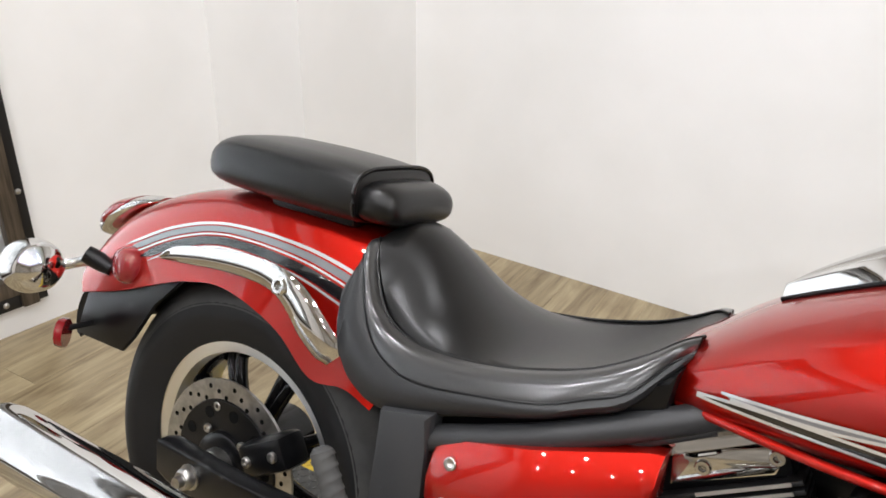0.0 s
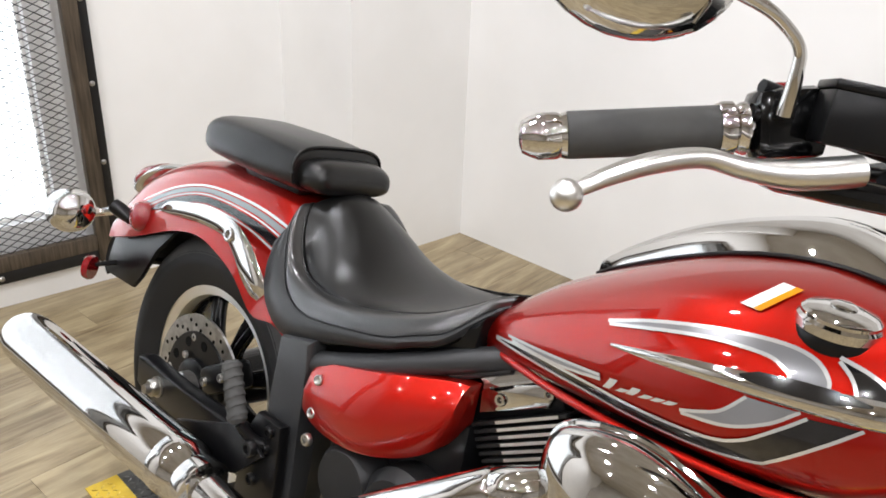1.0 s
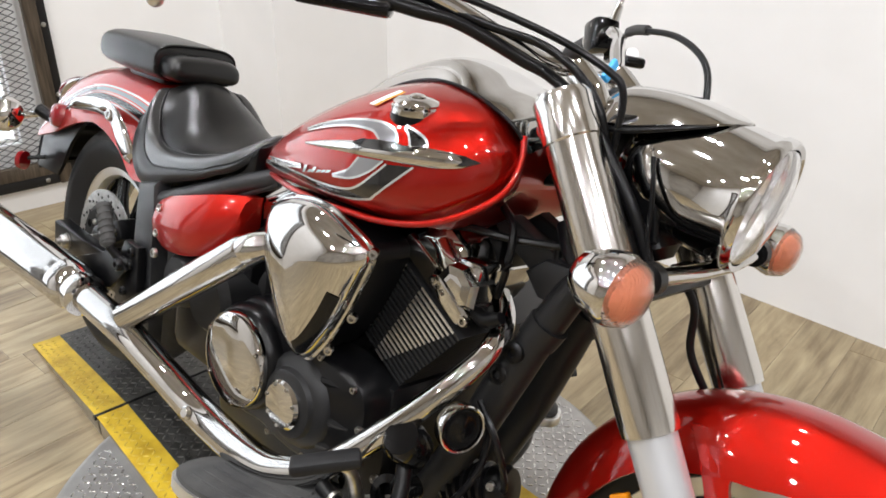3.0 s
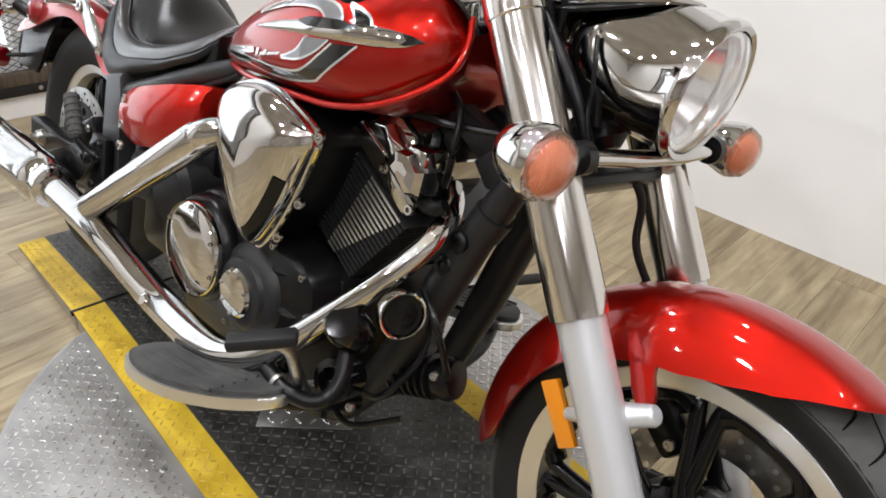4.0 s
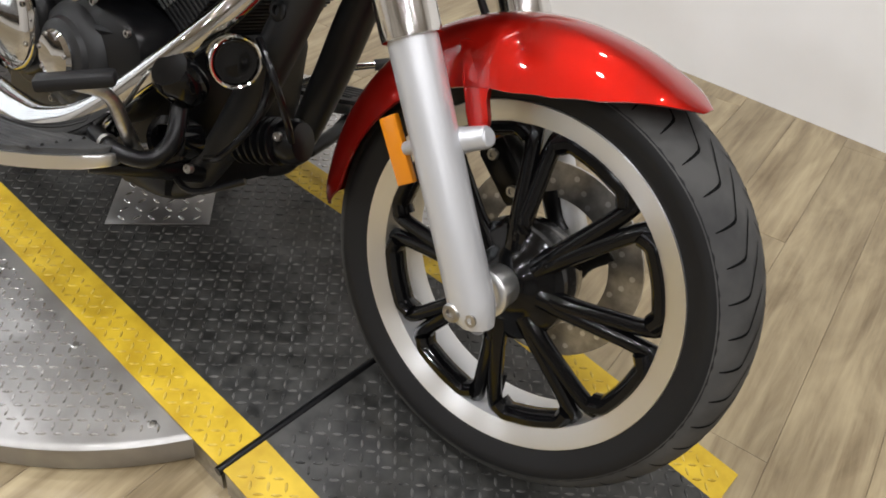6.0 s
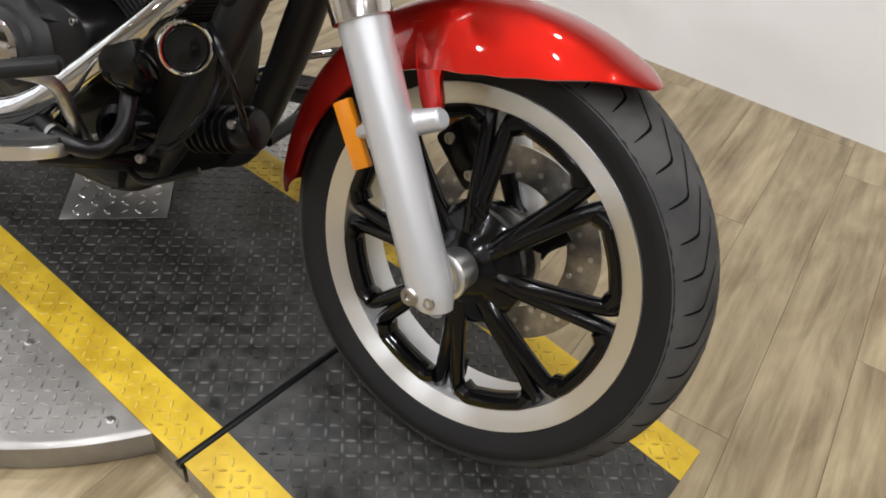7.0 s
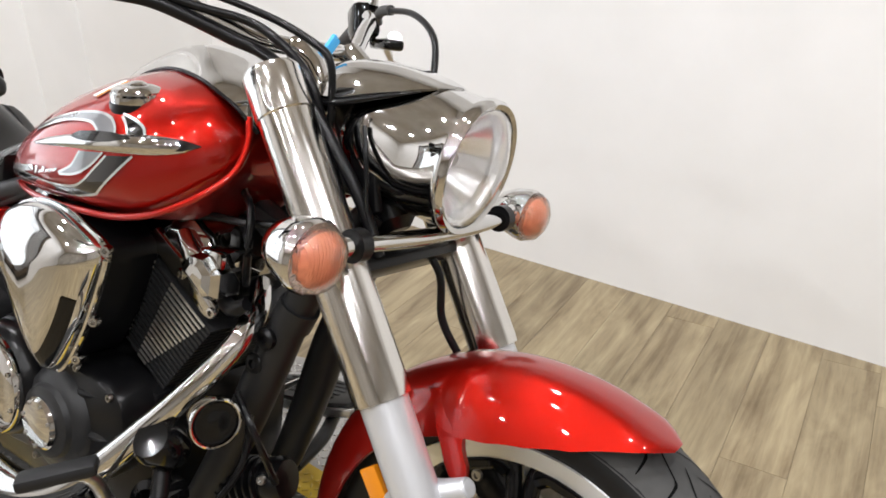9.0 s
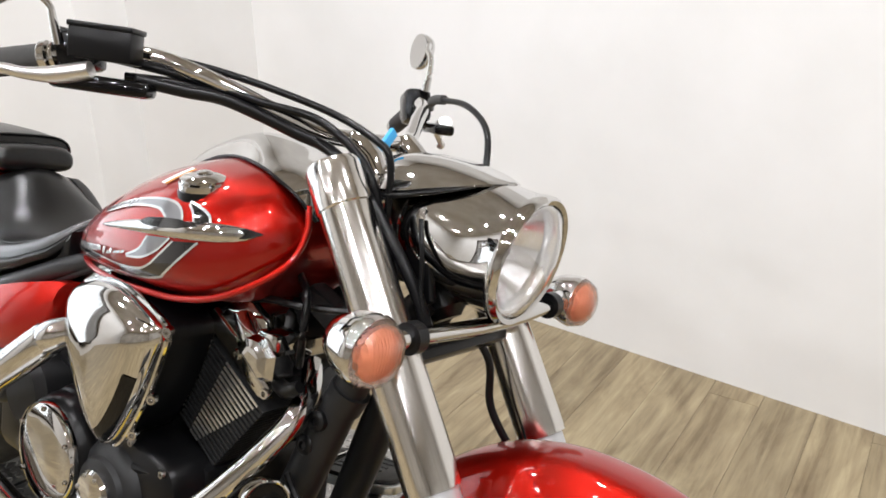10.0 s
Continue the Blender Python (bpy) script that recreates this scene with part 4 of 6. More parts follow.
part("badge_tip", bm, BLACKSTRIPE, badge, "black badge tip")

# warning label and filler cap
bm = bmesh.new()
rows = [[bm.verts.new(tank_at(x + 0.006 * q, z, 0.0012)) for q in range(4)] for x, z in ((1.012, 0.884), (1.020, 0.893), (1.028, 0.902), (1.035, 0.910))]
for a, b in zip(rows, rows[1:]):
    for k in range(3):
        bm.faces.new((a[k], a[k + 1], b[k + 1], b[k]))
label_ob = part("warning_label", bm, WHITE, tank, "small white and orange paper label")
bm = bmesh.new()
rows = [[bm.verts.new(tank_at(x + 0.006 * q + 0.004, z, 0.0016)) for q in (1.6, 2.9)] for x, z in ((1.012, 0.884), (1.020, 0.893), (1.028, 0.902), (1.035, 0.910))]
for a, b in zip(rows, rows[1:]):
    bm.faces.new((a[0], a[1], b[1], b[0]))
part("label_bar", bm, ORANGE, label_ob)
CAP_AT = Vector((1.096, -0.174, 0.895))
cap_n = Vector((0.02, -0.16, 1.0)).normalized()
bm = bmesh.new()
lathe(bm, [(0.033, -0.035), (0.037, -0.008), (0.037, 0.003), (0.0345, 0.006), (0.0345, 0.009), (0.030, 0.013), (0.016, 0.016), (0.0, 0.017)], CAP_AT, cap_n, 36)
cap = part("filler_cap", bm, CHROME, bike, "round chrome fuel filler cap")
bm = bmesh.new()
lathe(bm, [(0.0365, -0.030), (0.0385, -0.012), (0.0375, -0.006)], CAP_AT, cap_n, 36, False)
part("cap_ring", bm, BLACK, cap)
bm = bmesh.new()
lathe(bm, [(0.011, 0.0), (0.012, 0.003), (0.008, 0.005), (0.0, 0.005)], CAP_AT + cap_n * 0.015, cap_n, 20)
part("keyhole_cover", bm, CHROME, cap)

def tank_top(x, y):
    """Height of the tank's upper side."""
    x0, w, zb, zm, zt = tank_row(x)
    s = max(0.0, 1 - min(1.0, abs(y) / w) ** 2.353) ** 0.5
    return zm + (zt - zm) * s ** 0.9


# chrome console over the tank's spine
CON = [(0.765, 0.004, 0.838), (0.804, 0.026, 0.872), (0.876, 0.052, 0.920), (0.957, 0.070, 0.955), (1.03, 0.088, 0.974), (1.09, 0.100, 0.970), (1.147, 0.112, 0.952), (1.190, 0.120, 0.942), (1.222, 0.118, 0.926), (1.240, 0.108, 0.902), (1.250, 0.096, 0.880)]
CON = [(x, w, min(tank_top(x, w) + 0.001, zc - 0.001), zc) for x, w, zc in CON]
bm = bmesh.new()
rings = []
for x, w, ze, zc in spline(CON, 4):
    rings.append([Vector((x, w * math.copysign(abs(q) ** 0.85, q), ze + (zc - ze) * (1 - abs(q) ** 2.3))) for q in (-1 + k / 10 for k in range(21))])
loft(bm, rings, False, False)
console = part("tank_console", bm, CHROME, bike, "chrome tank-top console")
mod = console.modifiers.new("thickness", "SOLIDIFY")
mod.thickness = 0.003
for s in (-1, 1):
    bm = bmesh.new()
    tube(bm, [(x, s * (w + 0.002), ze + 0.001) for x, w, ze, zc in CON], 0.003, 8, 3)
    part("console_trim", bm, BLACK, console)

# ---- saddle trim ----
for s in (-1, 1):
    rows = [(row[0], *seat_half(*row)) for row in spline(SEAT, 5)]
    bm = bmesh.new()
    tube(bm, [(x, s * side[0][0], side[0][1] - 0.0004) for x, top, side in rows], 0.0022, 8, 1)
    part("seat_piping", bm, LEATHER, seat)
    bm = bmesh.new()
    loft(bm, [[Vector((x, s * y, z)) for y, z in side[:7]] for x, top, side in rows], False, False)
    part("seat_bolster", bm, BOLSTER, seat, "polished vinyl seat edge", None, 60)
    bm = bmesh.new()
    loft(bm, [[Vector((x, s * y, z)) for y, z in side[6:]] for x, top, side in rows], False, False)
    part("seat_side", bm, GREYVINYL, seat, "grained vinyl side panel", None, 60)
    bm = bmesh.new()
    tube(bm, [(x, s * (side[6][0] + 0.0012), side[6][1]) for x, top, side in rows[3:-3]], 0.0013, 6, 1)
    part("seat_stitching", bm, BLACK, seat)
bm = bmesh.new()
prism(bm, [(0.29, 0.600), (0.40, 0.625), (0.52, 0.650), (0.66, 0.705), (0.70, 0.745), (0.695, 0.70), (0.60, 0.625), (0.47, 0.575), (0.36, 0.560)], lambda u, v, w: Vector((u, -0.150 + w, v)), 0.30, 0.006)
part("seat_pan", bm, BLACK, seat)
# stepped front block of the passenger pad, under the lip of its cover
bm = bmesh.new()
rings = []
for x, w, zl, zt in spline([(0.185, 0.090, 0.790, 0.848), (0.225, 0.092, 0.788, 0.852), (0.252, 0.088, 0.790, 0.845), (0.264, 0.080, 0.794, 0.834), (0.269, 0.066, 0.800, 0.822)], 4):
    rings.append([Vector((x, w * math.copysign(abs(math.cos(a)) ** 0.5, math.cos(a)), (zl + zt) / 2 + (zt - zl) / 2 * math.copysign(abs(math.sin(a)) ** 0.7, math.sin(a)))) for a in (2 * math.pi * k / 28 for k in range(28))])
loft(bm, rings)
part("front_block", bm, LEATHER, pillion)
bm = bmesh.new()
lip = [(0.207, 0.103 * math.copysign(abs(math.cos(a)) ** 0.5, math.cos(a)), 0.826 + 0.043 * math.copysign(abs(math.sin(a)) ** 0.7, math.sin(a))) for a in (math.pi * (-0.15 + 1.3 * k / 30) for k in range(31))]
tube(bm, lip, 0.0030, 8, 1)
part("piping", bm, LEATHER, pillion)
bm = bmesh.new()
box(bm, (0.02, -0.07, 0.775), (0.19, 0.07, 0.80), 0.01)
part("pad_base", bm, BLACK, pillion)

# ---- rear fender trim, lamps ----
def fender_place(t, q, lift=0.0):
    """A place on the rear fender: t along it (0 front, 1 tail), q across (-1 right edge)."""
    tops, lows = spline(RF_TOP, 5), spline(RF_LOW, 5)
    f = t * (len(tops) - 1)
    i = min(int(f), len(tops) - 2)
    a = tops[i] + (tops[i + 1] - tops[i]) * (f - i)
    b = lows[i] + (lows[i + 1] - lows[i]) * (f - i)
    e = abs(q) ** 2.6
    return Vector((a[0] + (b[0] - a[0]) * e, 0.128 * math.copysign(abs(q) ** 0.75, q) + math.copysign(lift, q), a[1] + (b[1] - a[1]) * e + lift * 0.6 * (1 - abs(q))))


def fender_stripe(q0, q1, t0, t1, mat, label):
    for s in (-1, 1):
        bm = bmesh.new()
        rows = []
        for k in range(31):
            t = t0 + (t1 - t0) * k / 30
            w = min(1.0, (k + 0.5) / 3)
            mid = (q0 + q1) / 2
            slide = 0.13 * max(0.0, 1 - (t - 0.24) / 0.5)
            rows.append([bm.verts.new(fender_place(t, s * (mid - slide + (q - mid) * w), 0.0016)) for q in (q0, mid, q1)])
        for a, b in zip(rows, rows[1:]):
            for k in range(2):
                bm.faces.new((a[k], a[k + 1], b[k + 1], b[k]))
        part("fender_stripe", bm, mat, rear_fender, label)


fender_stripe(0.715, 0.735, 0.80, 0.24, SILVERSTRIPE, "silver pinstripe")
fender_stripe(0.745, 0.785, 0.80, 0.24, GREYSTRIPE, "grey stripe")
fender_stripe(0.795, 0.805, 0.80, 0.24, SILVERSTRIPE, "silver pinstripe")
fender_stripe(0.815, 0.865, 0.76, 0.24, BLACKSTRIPE, "black stripe")
fender_stripe(0.872, 0.882, 0.74, 0.24, SILVERSTRIPE, "silver pinstripe")
for s in (-1, 1):
    bm = bmesh.new()
    tube(bm, [(-0.150, s * 0.132, 0.655), (-0.10, s * 0.138, 0.672), (0.0, s * 0.145, 0.690), (0.09, s * 0.152, 0.697), (0.145, s * 0.160, 0.692), (0.180, s * 0.162, 0.674), (0.208, s * 0.163, 0.650), (0.238, s * 0.162, 0.626), (0.252, s * 0.160, 0.612)],
         [0.004, 0.014, 0.018, 0.021, 0.025, 0.029, 0.031, 0.028, 0.016], 16, 5, 0.34, (0, 1, 0.15))
    strut = part("fender_strut", bm, CHROME, bike, "chrome rear fender strut")
    bm = bmesh.new()
    lathe(bm, [(0.014, 0), (0.014, 0.007), (0.011, 0.010), (0.007, 0.010), (0.006, 0.004)], (0.150, s * 0.165, 0.692), (0, s, 0.25), 18)
    part("strut_bolt", bm, CHROME, strut)
    # indicator on its stalk
    c = Vector((-0.40, s * 0.200, 0.584))
    bm = bmesh.new()
    lathe(bm, [(0.003, 0.056), (0.020, 0.053), (0.037, 0.041), (0.047, 0.018), (0.049, -0.006), (0.047, -0.020), (0.042, -0.022)], c, (0.95, 0, 0.3), 28)
    sig = part("rear_indicator", bm, CHROME, bike, "chrome rear turn signal")
    bm = bmesh.new()
    lathe(bm, [(0.043, -0.020), (0.039, -0.036), (0.023, -0.046), (0.0, -0.050)], c, (0.95, 0, 0.3), 28)
    part("lens", bm, AMBER, sig, "amber lens")
    bm = bmesh.new()
    lathe(bm, [(0.028, -0.0225), (0.020, -0.028), (0.0, -0.031)], c, (0.95, 0, 0.3), 20)
    part("bulb_cup", bm, AMBERCORE, sig)
    bm = bmesh.new()
    tube(bm, [c + Vector((0.012, -s * 0.02, 0.0)), c + Vector((0.035, -s * 0.055, 0.006)), (-0.33, s * 0.122, 0.606)], [0.015, 0.009, 0.012], 14, 4)
    part("stalk", bm, CHROME, sig)
    bm = bmesh.new()
    tube(bm, [(-0.345, s * 0.135, 0.612), (-0.325, s * 0.120, 0.600), (-0.30, s * 0.112, 0.590)], [0.016, 0.017, 0.012], 10, 2)
    part("stalk_boot", bm, BLACK, sig)
    bm = bmesh.new()
    lathe(bm, [(0.034, -0.010), (0.033, 0.006), (0.026, 0.016), (0.012, 0.021), (0.0, 0.022)], (-0.250, s * 0.118, 0.612), (-0.15, s, 0.1), 20)
    part("side_reflector", bm, REDLENS, rear_fender, "red side reflector")
# tail lamp
bm = bmesh.new()
rings = []
for x, w, z0, z1 in spline([(-0.30, 0.018, 0.705, 0.716), (-0.34, 0.042, 0.680, 0.712), (-0.38, 0.052, 0.650, 0.700), (-0.42, 0.050, 0.620, 0.680), (-0.445, 0.040, 0.610, 0.655), (-0.452, 0.03, 0.615, 0.64)], 4):
    rings.append([Vector((x, w * math.cos(a), (z0 + z1) / 2 + (z1 - z0) / 2 * math.sin(a))) for a in (2 * math.pi * k / 18 for k in range(18))])
loft(bm, rings)
lamp = part("tail_lamp", bm, CHROME, bike, "chrome tail lamp housing with red lens")
bm = bmesh.new()
rings = []
for x, w, z0, z1 in spline([(-0.365, 0.048, 0.668, 0.706), (-0.40, 0.054, 0.640, 0.696), (-0.43, 0.048, 0.620, 0.676), (-0.458, 0.028, 0.625, 0.65)], 4):
    rings.append([Vector((x - 0.003, w * math.cos(a), (z0 + z1) / 2 + (z1 - z0) / 2 * math.sin(a))) for a in (2 * math.pi * k / 18 for k in range(18))])
loft(bm, rings)
part("lens", bm, REDLENS, lamp, "red tail lens")
# black tail flap and number-plate bracket
bm = bmesh.new()
rings = []
for (x, z), w in zip(spline([(-0.20, 0.60), (-0.28, 0.585), (-0.36, 0.55), (-0.395, 0.50), (-0.40, 0.45), (-0.385, 0.435)], 3), [0.11] * 16):
    rings.append([Vector((x - 0.02 * (1 - q * q), w * q, z + 0.012 * (1 - q * q))) for q in (-1, -0.6, 0, 0.6, 1)])
loft(bm, rings, False, False)
flap = part("tail_flap", bm, BLACK, bike, "black plastic inner tail flap")
mod = flap.modifiers.new("thickness", "SOLIDIFY")
mod.thickness = 0.012
for s in (-1, 1):
    bm = bmesh.new()
    prism(bm, [(-0.40, 0.44), (-0.36, 0.555), (-0.27, 0.59), (-0.17, 0.615), (-0.10, 0.632), (-0.19, 0.555), (-0.24, 0.475), (-0.265, 0.445)], lambda u, v, w: Vector((u, s * (0.100 + w), v)), 0.010, 0.003)
    part("flap_side", bm, BLACK, flap)
    bm = bmesh.new()
    tube(bm, [(-0.350, s * 0.10, 0.475), (-0.36, s * 0.155, 0.470)], 0.006, 8, 1)
    part("reflector_arm", bm, BLACK, flap)
    bm = bmesh.new()
    lathe(bm, [(0.026, -0.006), (0.028, 0.0), (0.026, 0.008), (0.015, 0.012), (0, 0.013)], (-0.355, s * 0.165, 0.465), (-0.8, s * 0.6, 0), 22)
    part("round_reflector", bm, REDLENS, flap, "round red reflector")

# ---- engine ----
def cylinder(base, tilt, fins, length, name, chrome_head):
    """A finned V-twin cylinder leaning by tilt degrees (forward positive)."""
    m = Matrix.Translation(base) @ Matrix.Rotation(radians(tilt), 4, "Y")
    bm = bmesh.new()
    box(bm, (-0.058, -0.085, -0.03), (0.058, 0.085, length), 0.02, m)
    cyl = part(name, bm, BLACK, bike, "black finned engine cylinder")
    for k in range(fins):
        t = k / (fins - 1)
        z = 0.050 + 0.160 * t
        lo, hi = (-0.050 - 0.054 * t, 0.062 + 0.028 * t) if tilt > 0 else (-0.040 - 0.03 * t, 0.075 + 0.015 * t)
        hy = 0.124 + 0.007 * t
        bm = bmesh.new()
        box(bm, (lo, -hy, z - 0.0026), (hi, hy, z + 0.0026), 0.0010, m)
        fin = part("cooling_fin", bm, CASE, cyl)
        for a, b in ((lo + 0.006, -0.046 - 0.012 * t), (-0.013, 0.010 + 0.066 * t)) if tilt > 0 else ((-0.022, hi - 0.012),):
            if b - a > 0.003:
                bm = bmesh.new()
                box(bm, (a, -hy - 0.0010, z - 0.0021), (b, -hy + 0.004, z + 0.0021), 0.0, m)
                part("polished_edge", bm, ALU, fin, "polished fin edge")
    # chrome side plate of the head
    bm = bmesh.new()
    lo, hi = (-0.098, 0.080) if tilt > 0 else (-0.046, 0.078)
    prism(bm, [(lo, length + 0.020), (hi - 0.012, length + 0.016), (hi, length + 0.028), (hi - 0.004, length + 0.046), (0.02, length + 0.050), (0.012, length + 0.042), (-0.01, length + 0.042), (-0.018, length + 0.052), (lo + 0.012, length + 0.050)],
          lambda u, v, w: m @ Vector((u, -0.120 - w, v)), 0.012, 0.003)
    part("head_plate", bm, CHROME, cyl, "chrome head side plate")
    for u in (-0.004, hi - 0.004):
        bm = bmesh.new()
        bolt(bm, m @ Vector((u, -0.128, length + 0.034)), m.to_3x3() @ Vector((0, -1, 0)), 0.009, 0.008)
        part("head_bolt", bm, CHROME, cyl)
    bm = bmesh.new()
    front, left = (0.046, 0.05) if tilt > 0 else (0.085, 0.12)
    box(bm, (-0.085, -0.120, length + 0.004), (front, left, length + 0.055), 0.014, m)
    head = part("cylinder_head", bm, BLACK, bike, "black cylinder head")
    bm = bmesh.new()
    prof = [(-0.080, length + 0.050), (-0.074, length + 0.085), (-0.040, length + 0.110), (front - 0.045, length + 0.110), (front - 0.011, length + 0.085), (front - 0.005, length + 0.050)]
    rings = []
    for y, g in ((-0.128, 0.55), (-0.118, 0.9), (-0.10, 1.0), (left - 0.02, 1.0), (left - 0.002, 0.9), (left + 0.008, 0.55)):
        rings.append([m @ Vector((u * (0.7 + 0.3 * g), y, length + 0.05 + (v - length - 0.05) * g)) for u, v in prof])
    loft(bm, rings)
    part("rocker_cover", bm, CHROME, head, "chrome rocker cover")
    if tilt > 0:
        bm = bmesh.new()
        rings = []
        for y, g in ((-0.100, 1.0), (-0.138, 1.0), (-0.150, 0.82), (-0.155, 0.45)):
            rings.append([m @ Vector((0.036 + (u - 0.036) * g, y, length + 0.076 + (v - length - 0.076) * g)) for u, v in ((0.0, length + 0.056), (0.066, length + 0.052), (0.078, length + 0.066), (0.062, length + 0.098), (0.030, length + 0.104), (0.002, length + 0.088))])
        loft(bm, rings)
        part("rocker_end", bm, CHROME, head, "faceted chrome rocker end cap", None, 20)
        bm = bmesh.new()
        tube(bm, [m @ Vector(q) for q in ((0.074, -0.115, length + 0.050), (0.098, -0.122, length + 0.062), (0.112, -0.122, length + 0.086))], [0.011, 0.012, 0.009], 12, 3)
        part("spark_plug_cap", bm, BLACK, head, "black rubber spark plug cap")
    return cyl


cylinder((1.035, 0, 0.44), 30, 17, 0.205, "front_cylinder", True)
cylinder((0.865, 0, 0.44), -30, 17, 0.205, "rear_cylinder", True)

# crankcase with its rounded right-hand covers
bm = bmesh.new()
box(bm, (0.64, -0.15, 0.17), (1.13, 0.15, 0.46), 0.035)
case = part("crankcase", bm, BLACK, bike, "black painted engine crankcase")
bm = bmesh.new()
OUT = [(0.735, 0.30), (0.73, 0.40), (0.755, 0.47), (0.81, 0.50), (0.87, 0.485), (0.93, 0.47), (1.02, 0.475), (1.10, 0.455), (1.12, 0.40), (1.10, 0.33), (1.04, 0.285), (0.95, 0.265), (0.86, 0.275), (0.79, 0.27)]
o2 = [np.array(p) for p in spline(OUT + OUT[:1], 3)[:-1]]
mid = sum(o2) / len(o2)
rings = [[Vector((mid[0] + (p[0] - mid[0]) * k, -y, mid[1] + (p[1] - mid[1]) * k)) for p in o2] for k, y in ((1.0, 0.12), (1.0, 0.180), (0.97, 0.192), (0.90, 0.198), (0.0, 0.200))]
loft(bm, rings)
part("clutch_case", bm, BLACK, case, "black rounded clutch housing")
bm = bmesh.new()
lathe(bm, [(0.098, 0.17), (0.098, 0.205), (0.092, 0.222), (0.080, 0.230), (0.02, 0.231)], (0.818, 0, 0.392), RIGHT, 48)
big = part("round_bezel", bm, BLACK, case, "black bezel of the round cover")
bm = bmesh.new()
lathe(bm, [(0.088, 0.226), (0.088, 0.234), (0.085, 0.239), (0.078, 0.2415), (0.06, 0.243), (0.03, 0.246), (0.0, 0.247)], (0.818, 0, 0.392), RIGHT, 56)
part("round_cover", bm, CHROME, big, "round chrome engine cover")
for t in (0.5, 1.6, 2.7, 3.8, 4.9, 6.0):
    bm = bmesh.new()
    bolt(bm, (0.818 + 0.079 * math.cos(t), -0.240, 0.392 + 0.079 * math.sin(t)), RIGHT, 0.0045, 0.004)
    part("cover_bolt", bm, CHROME, big)
bm = bmesh.new()
lathe(bm, [(0.088, 0.175), (0.086, 0.195), (0.076, 0.210), (0.062, 0.216), (0.058, 0.224), (0.048, 0.228), (0.02, 0.229)], (0.962, 0, 0.372), RIGHT, 44)
small = part("pulley_cover", bm, CASE, case, "grey stepped pulley cover")
bm = bmesh.new()
lathe(bm, [(0.042, 0.224), (0.043, 0.232), (0.038, 0.238), (0.030, 0.2385), (0.0, 0.240)], (0.962, 0, 0.372), RIGHT, 40)
part("round_cover", bm, CHROME, small, "small round chrome cover")
for k in range(7):
    bm = bmesh.new()
    t = radians(20 + 50 * k)
    bolt(bm, (0.962 + 0.036 * math.cos(t), -0.2365, 0.372 + 0.036 * math.sin(t)), RIGHT, 0.0035, 0.004)
    part("cover_bolt", bm, STEEL, small)
for x, z in ((0.745, 0.33), (0.76, 0.455), (0.90, 0.478), (1.00, 0.468), (1.085, 0.448), (1.110, 0.39), (1.075, 0.315), (0.99, 0.28), (0.89, 0.275)):
    bm = bmesh.new()
    bolt(bm, (x, -0.190, z), RIGHT, 0.0065, 0.010)
    part("case_bolt", bm, STEEL, case)
for k, (x, z) in enumerate(((1.02, 0.43), (1.05, 0.37), (1.03, 0.32))):
    bm = bmesh.new()
    tube(bm, [(x - 0.02, -0.195, z), (x + 0.055, -0.190, z + 0.012)], [0.010, 0.006], 8, 1)
    part("case_rib", bm, BLACK, case)
bm = bmesh.new()
box(bm, (0.58, -0.13, 0.20), (0.74, 0.13, 0.52), 0.03)
lathe(bm, [(0.07, 0.12), (0.07, 0.19), (0.055, 0.205), (0.0, 0.206)], (0.66, 0, 0.44), RIGHT, 30)
part("gearbox", bm, CASE, case, "dark grey gearbox cover")
bm = bmesh.new()
box(bm, (0.72, -0.10, 0.145), (1.04, 0.10, 0.20), 0.02)
part("oil_pan", bm, BLACK, case)

# air cleaner: chrome shield in front of a black drum
AIR = [(0.925, 0.718), (0.885, 0.700), (0.872, 0.665), (0.882, 0.60), (0.925, 0.525), (0.965, 0.482), (0.992, 0.471), (1.018, 0.490), (1.06, 0.560), (1.095, 0.645), (1.103, 0.675), (1.090, 0.695), (1.02, 0.718), (0.97, 0.724)]
o2 = [np.array(p) for p in spline(AIR + AIR[:1], 4)[:-1]]
mid = np.array((0.965, 0.635))
bm = bmesh.new()
rings = [[Vector((mid[0] + (p[0] - mid[0]) * k, -y, mid[1] + (p[1] - mid[1]) * k)) for p in o2]
         for k, y in ((0.94, 0.205), (1.0, 0.212), (1.0, 0.226), (0.985, 0.236), (0.93, 0.246), (0.80, 0.256), (0.60, 0.264), (0.35, 0.270), (0.12, 0.272), (0.0, 0.2725))]
loft(bm, rings)
air = part("air_cleaner", bm, CHROME, bike, "chrome teardrop air cleaner cover")
bm = bmesh.new()
rings = [[Vector((mid[0] + (p[0] - mid[0]) * k, -y, mid[1] + (p[1] - mid[1]) * k)) for p in o2] for k, y in ((0.7, 0.10), (0.93, 0.13), (0.95, 0.207), (0.5, 0.208))]
loft(bm, rings)
part("filter_case", bm, BLACK, air, "black filter case")
bm = bmesh.new()
tube(bm, [(mid[0] + (p[0] - mid[0]) * 1.004, -0.221, mid[1] + (p[1] - mid[1]) * 1.004) for p in list(o2) + [o2[0]]], 0.0046, 8, 1)
part("edge_lip", bm, CHROME, air, "rolled chrome edge")
bm = bmesh.new()
vent = [p for p in o2 if p[0] > 0.995 and p[1] < 0.625]
loft(bm, [[Vector((mid[0] + (p[0] - mid[0]) * k, -y, mid[1] + (p[1] - mid[1]) * k)) for k, y in ((0.955, 0.2445), (0.93, 0.2478), (0.86, 0.2535), (0.80, 0.2578))] for p in vent], False, False)
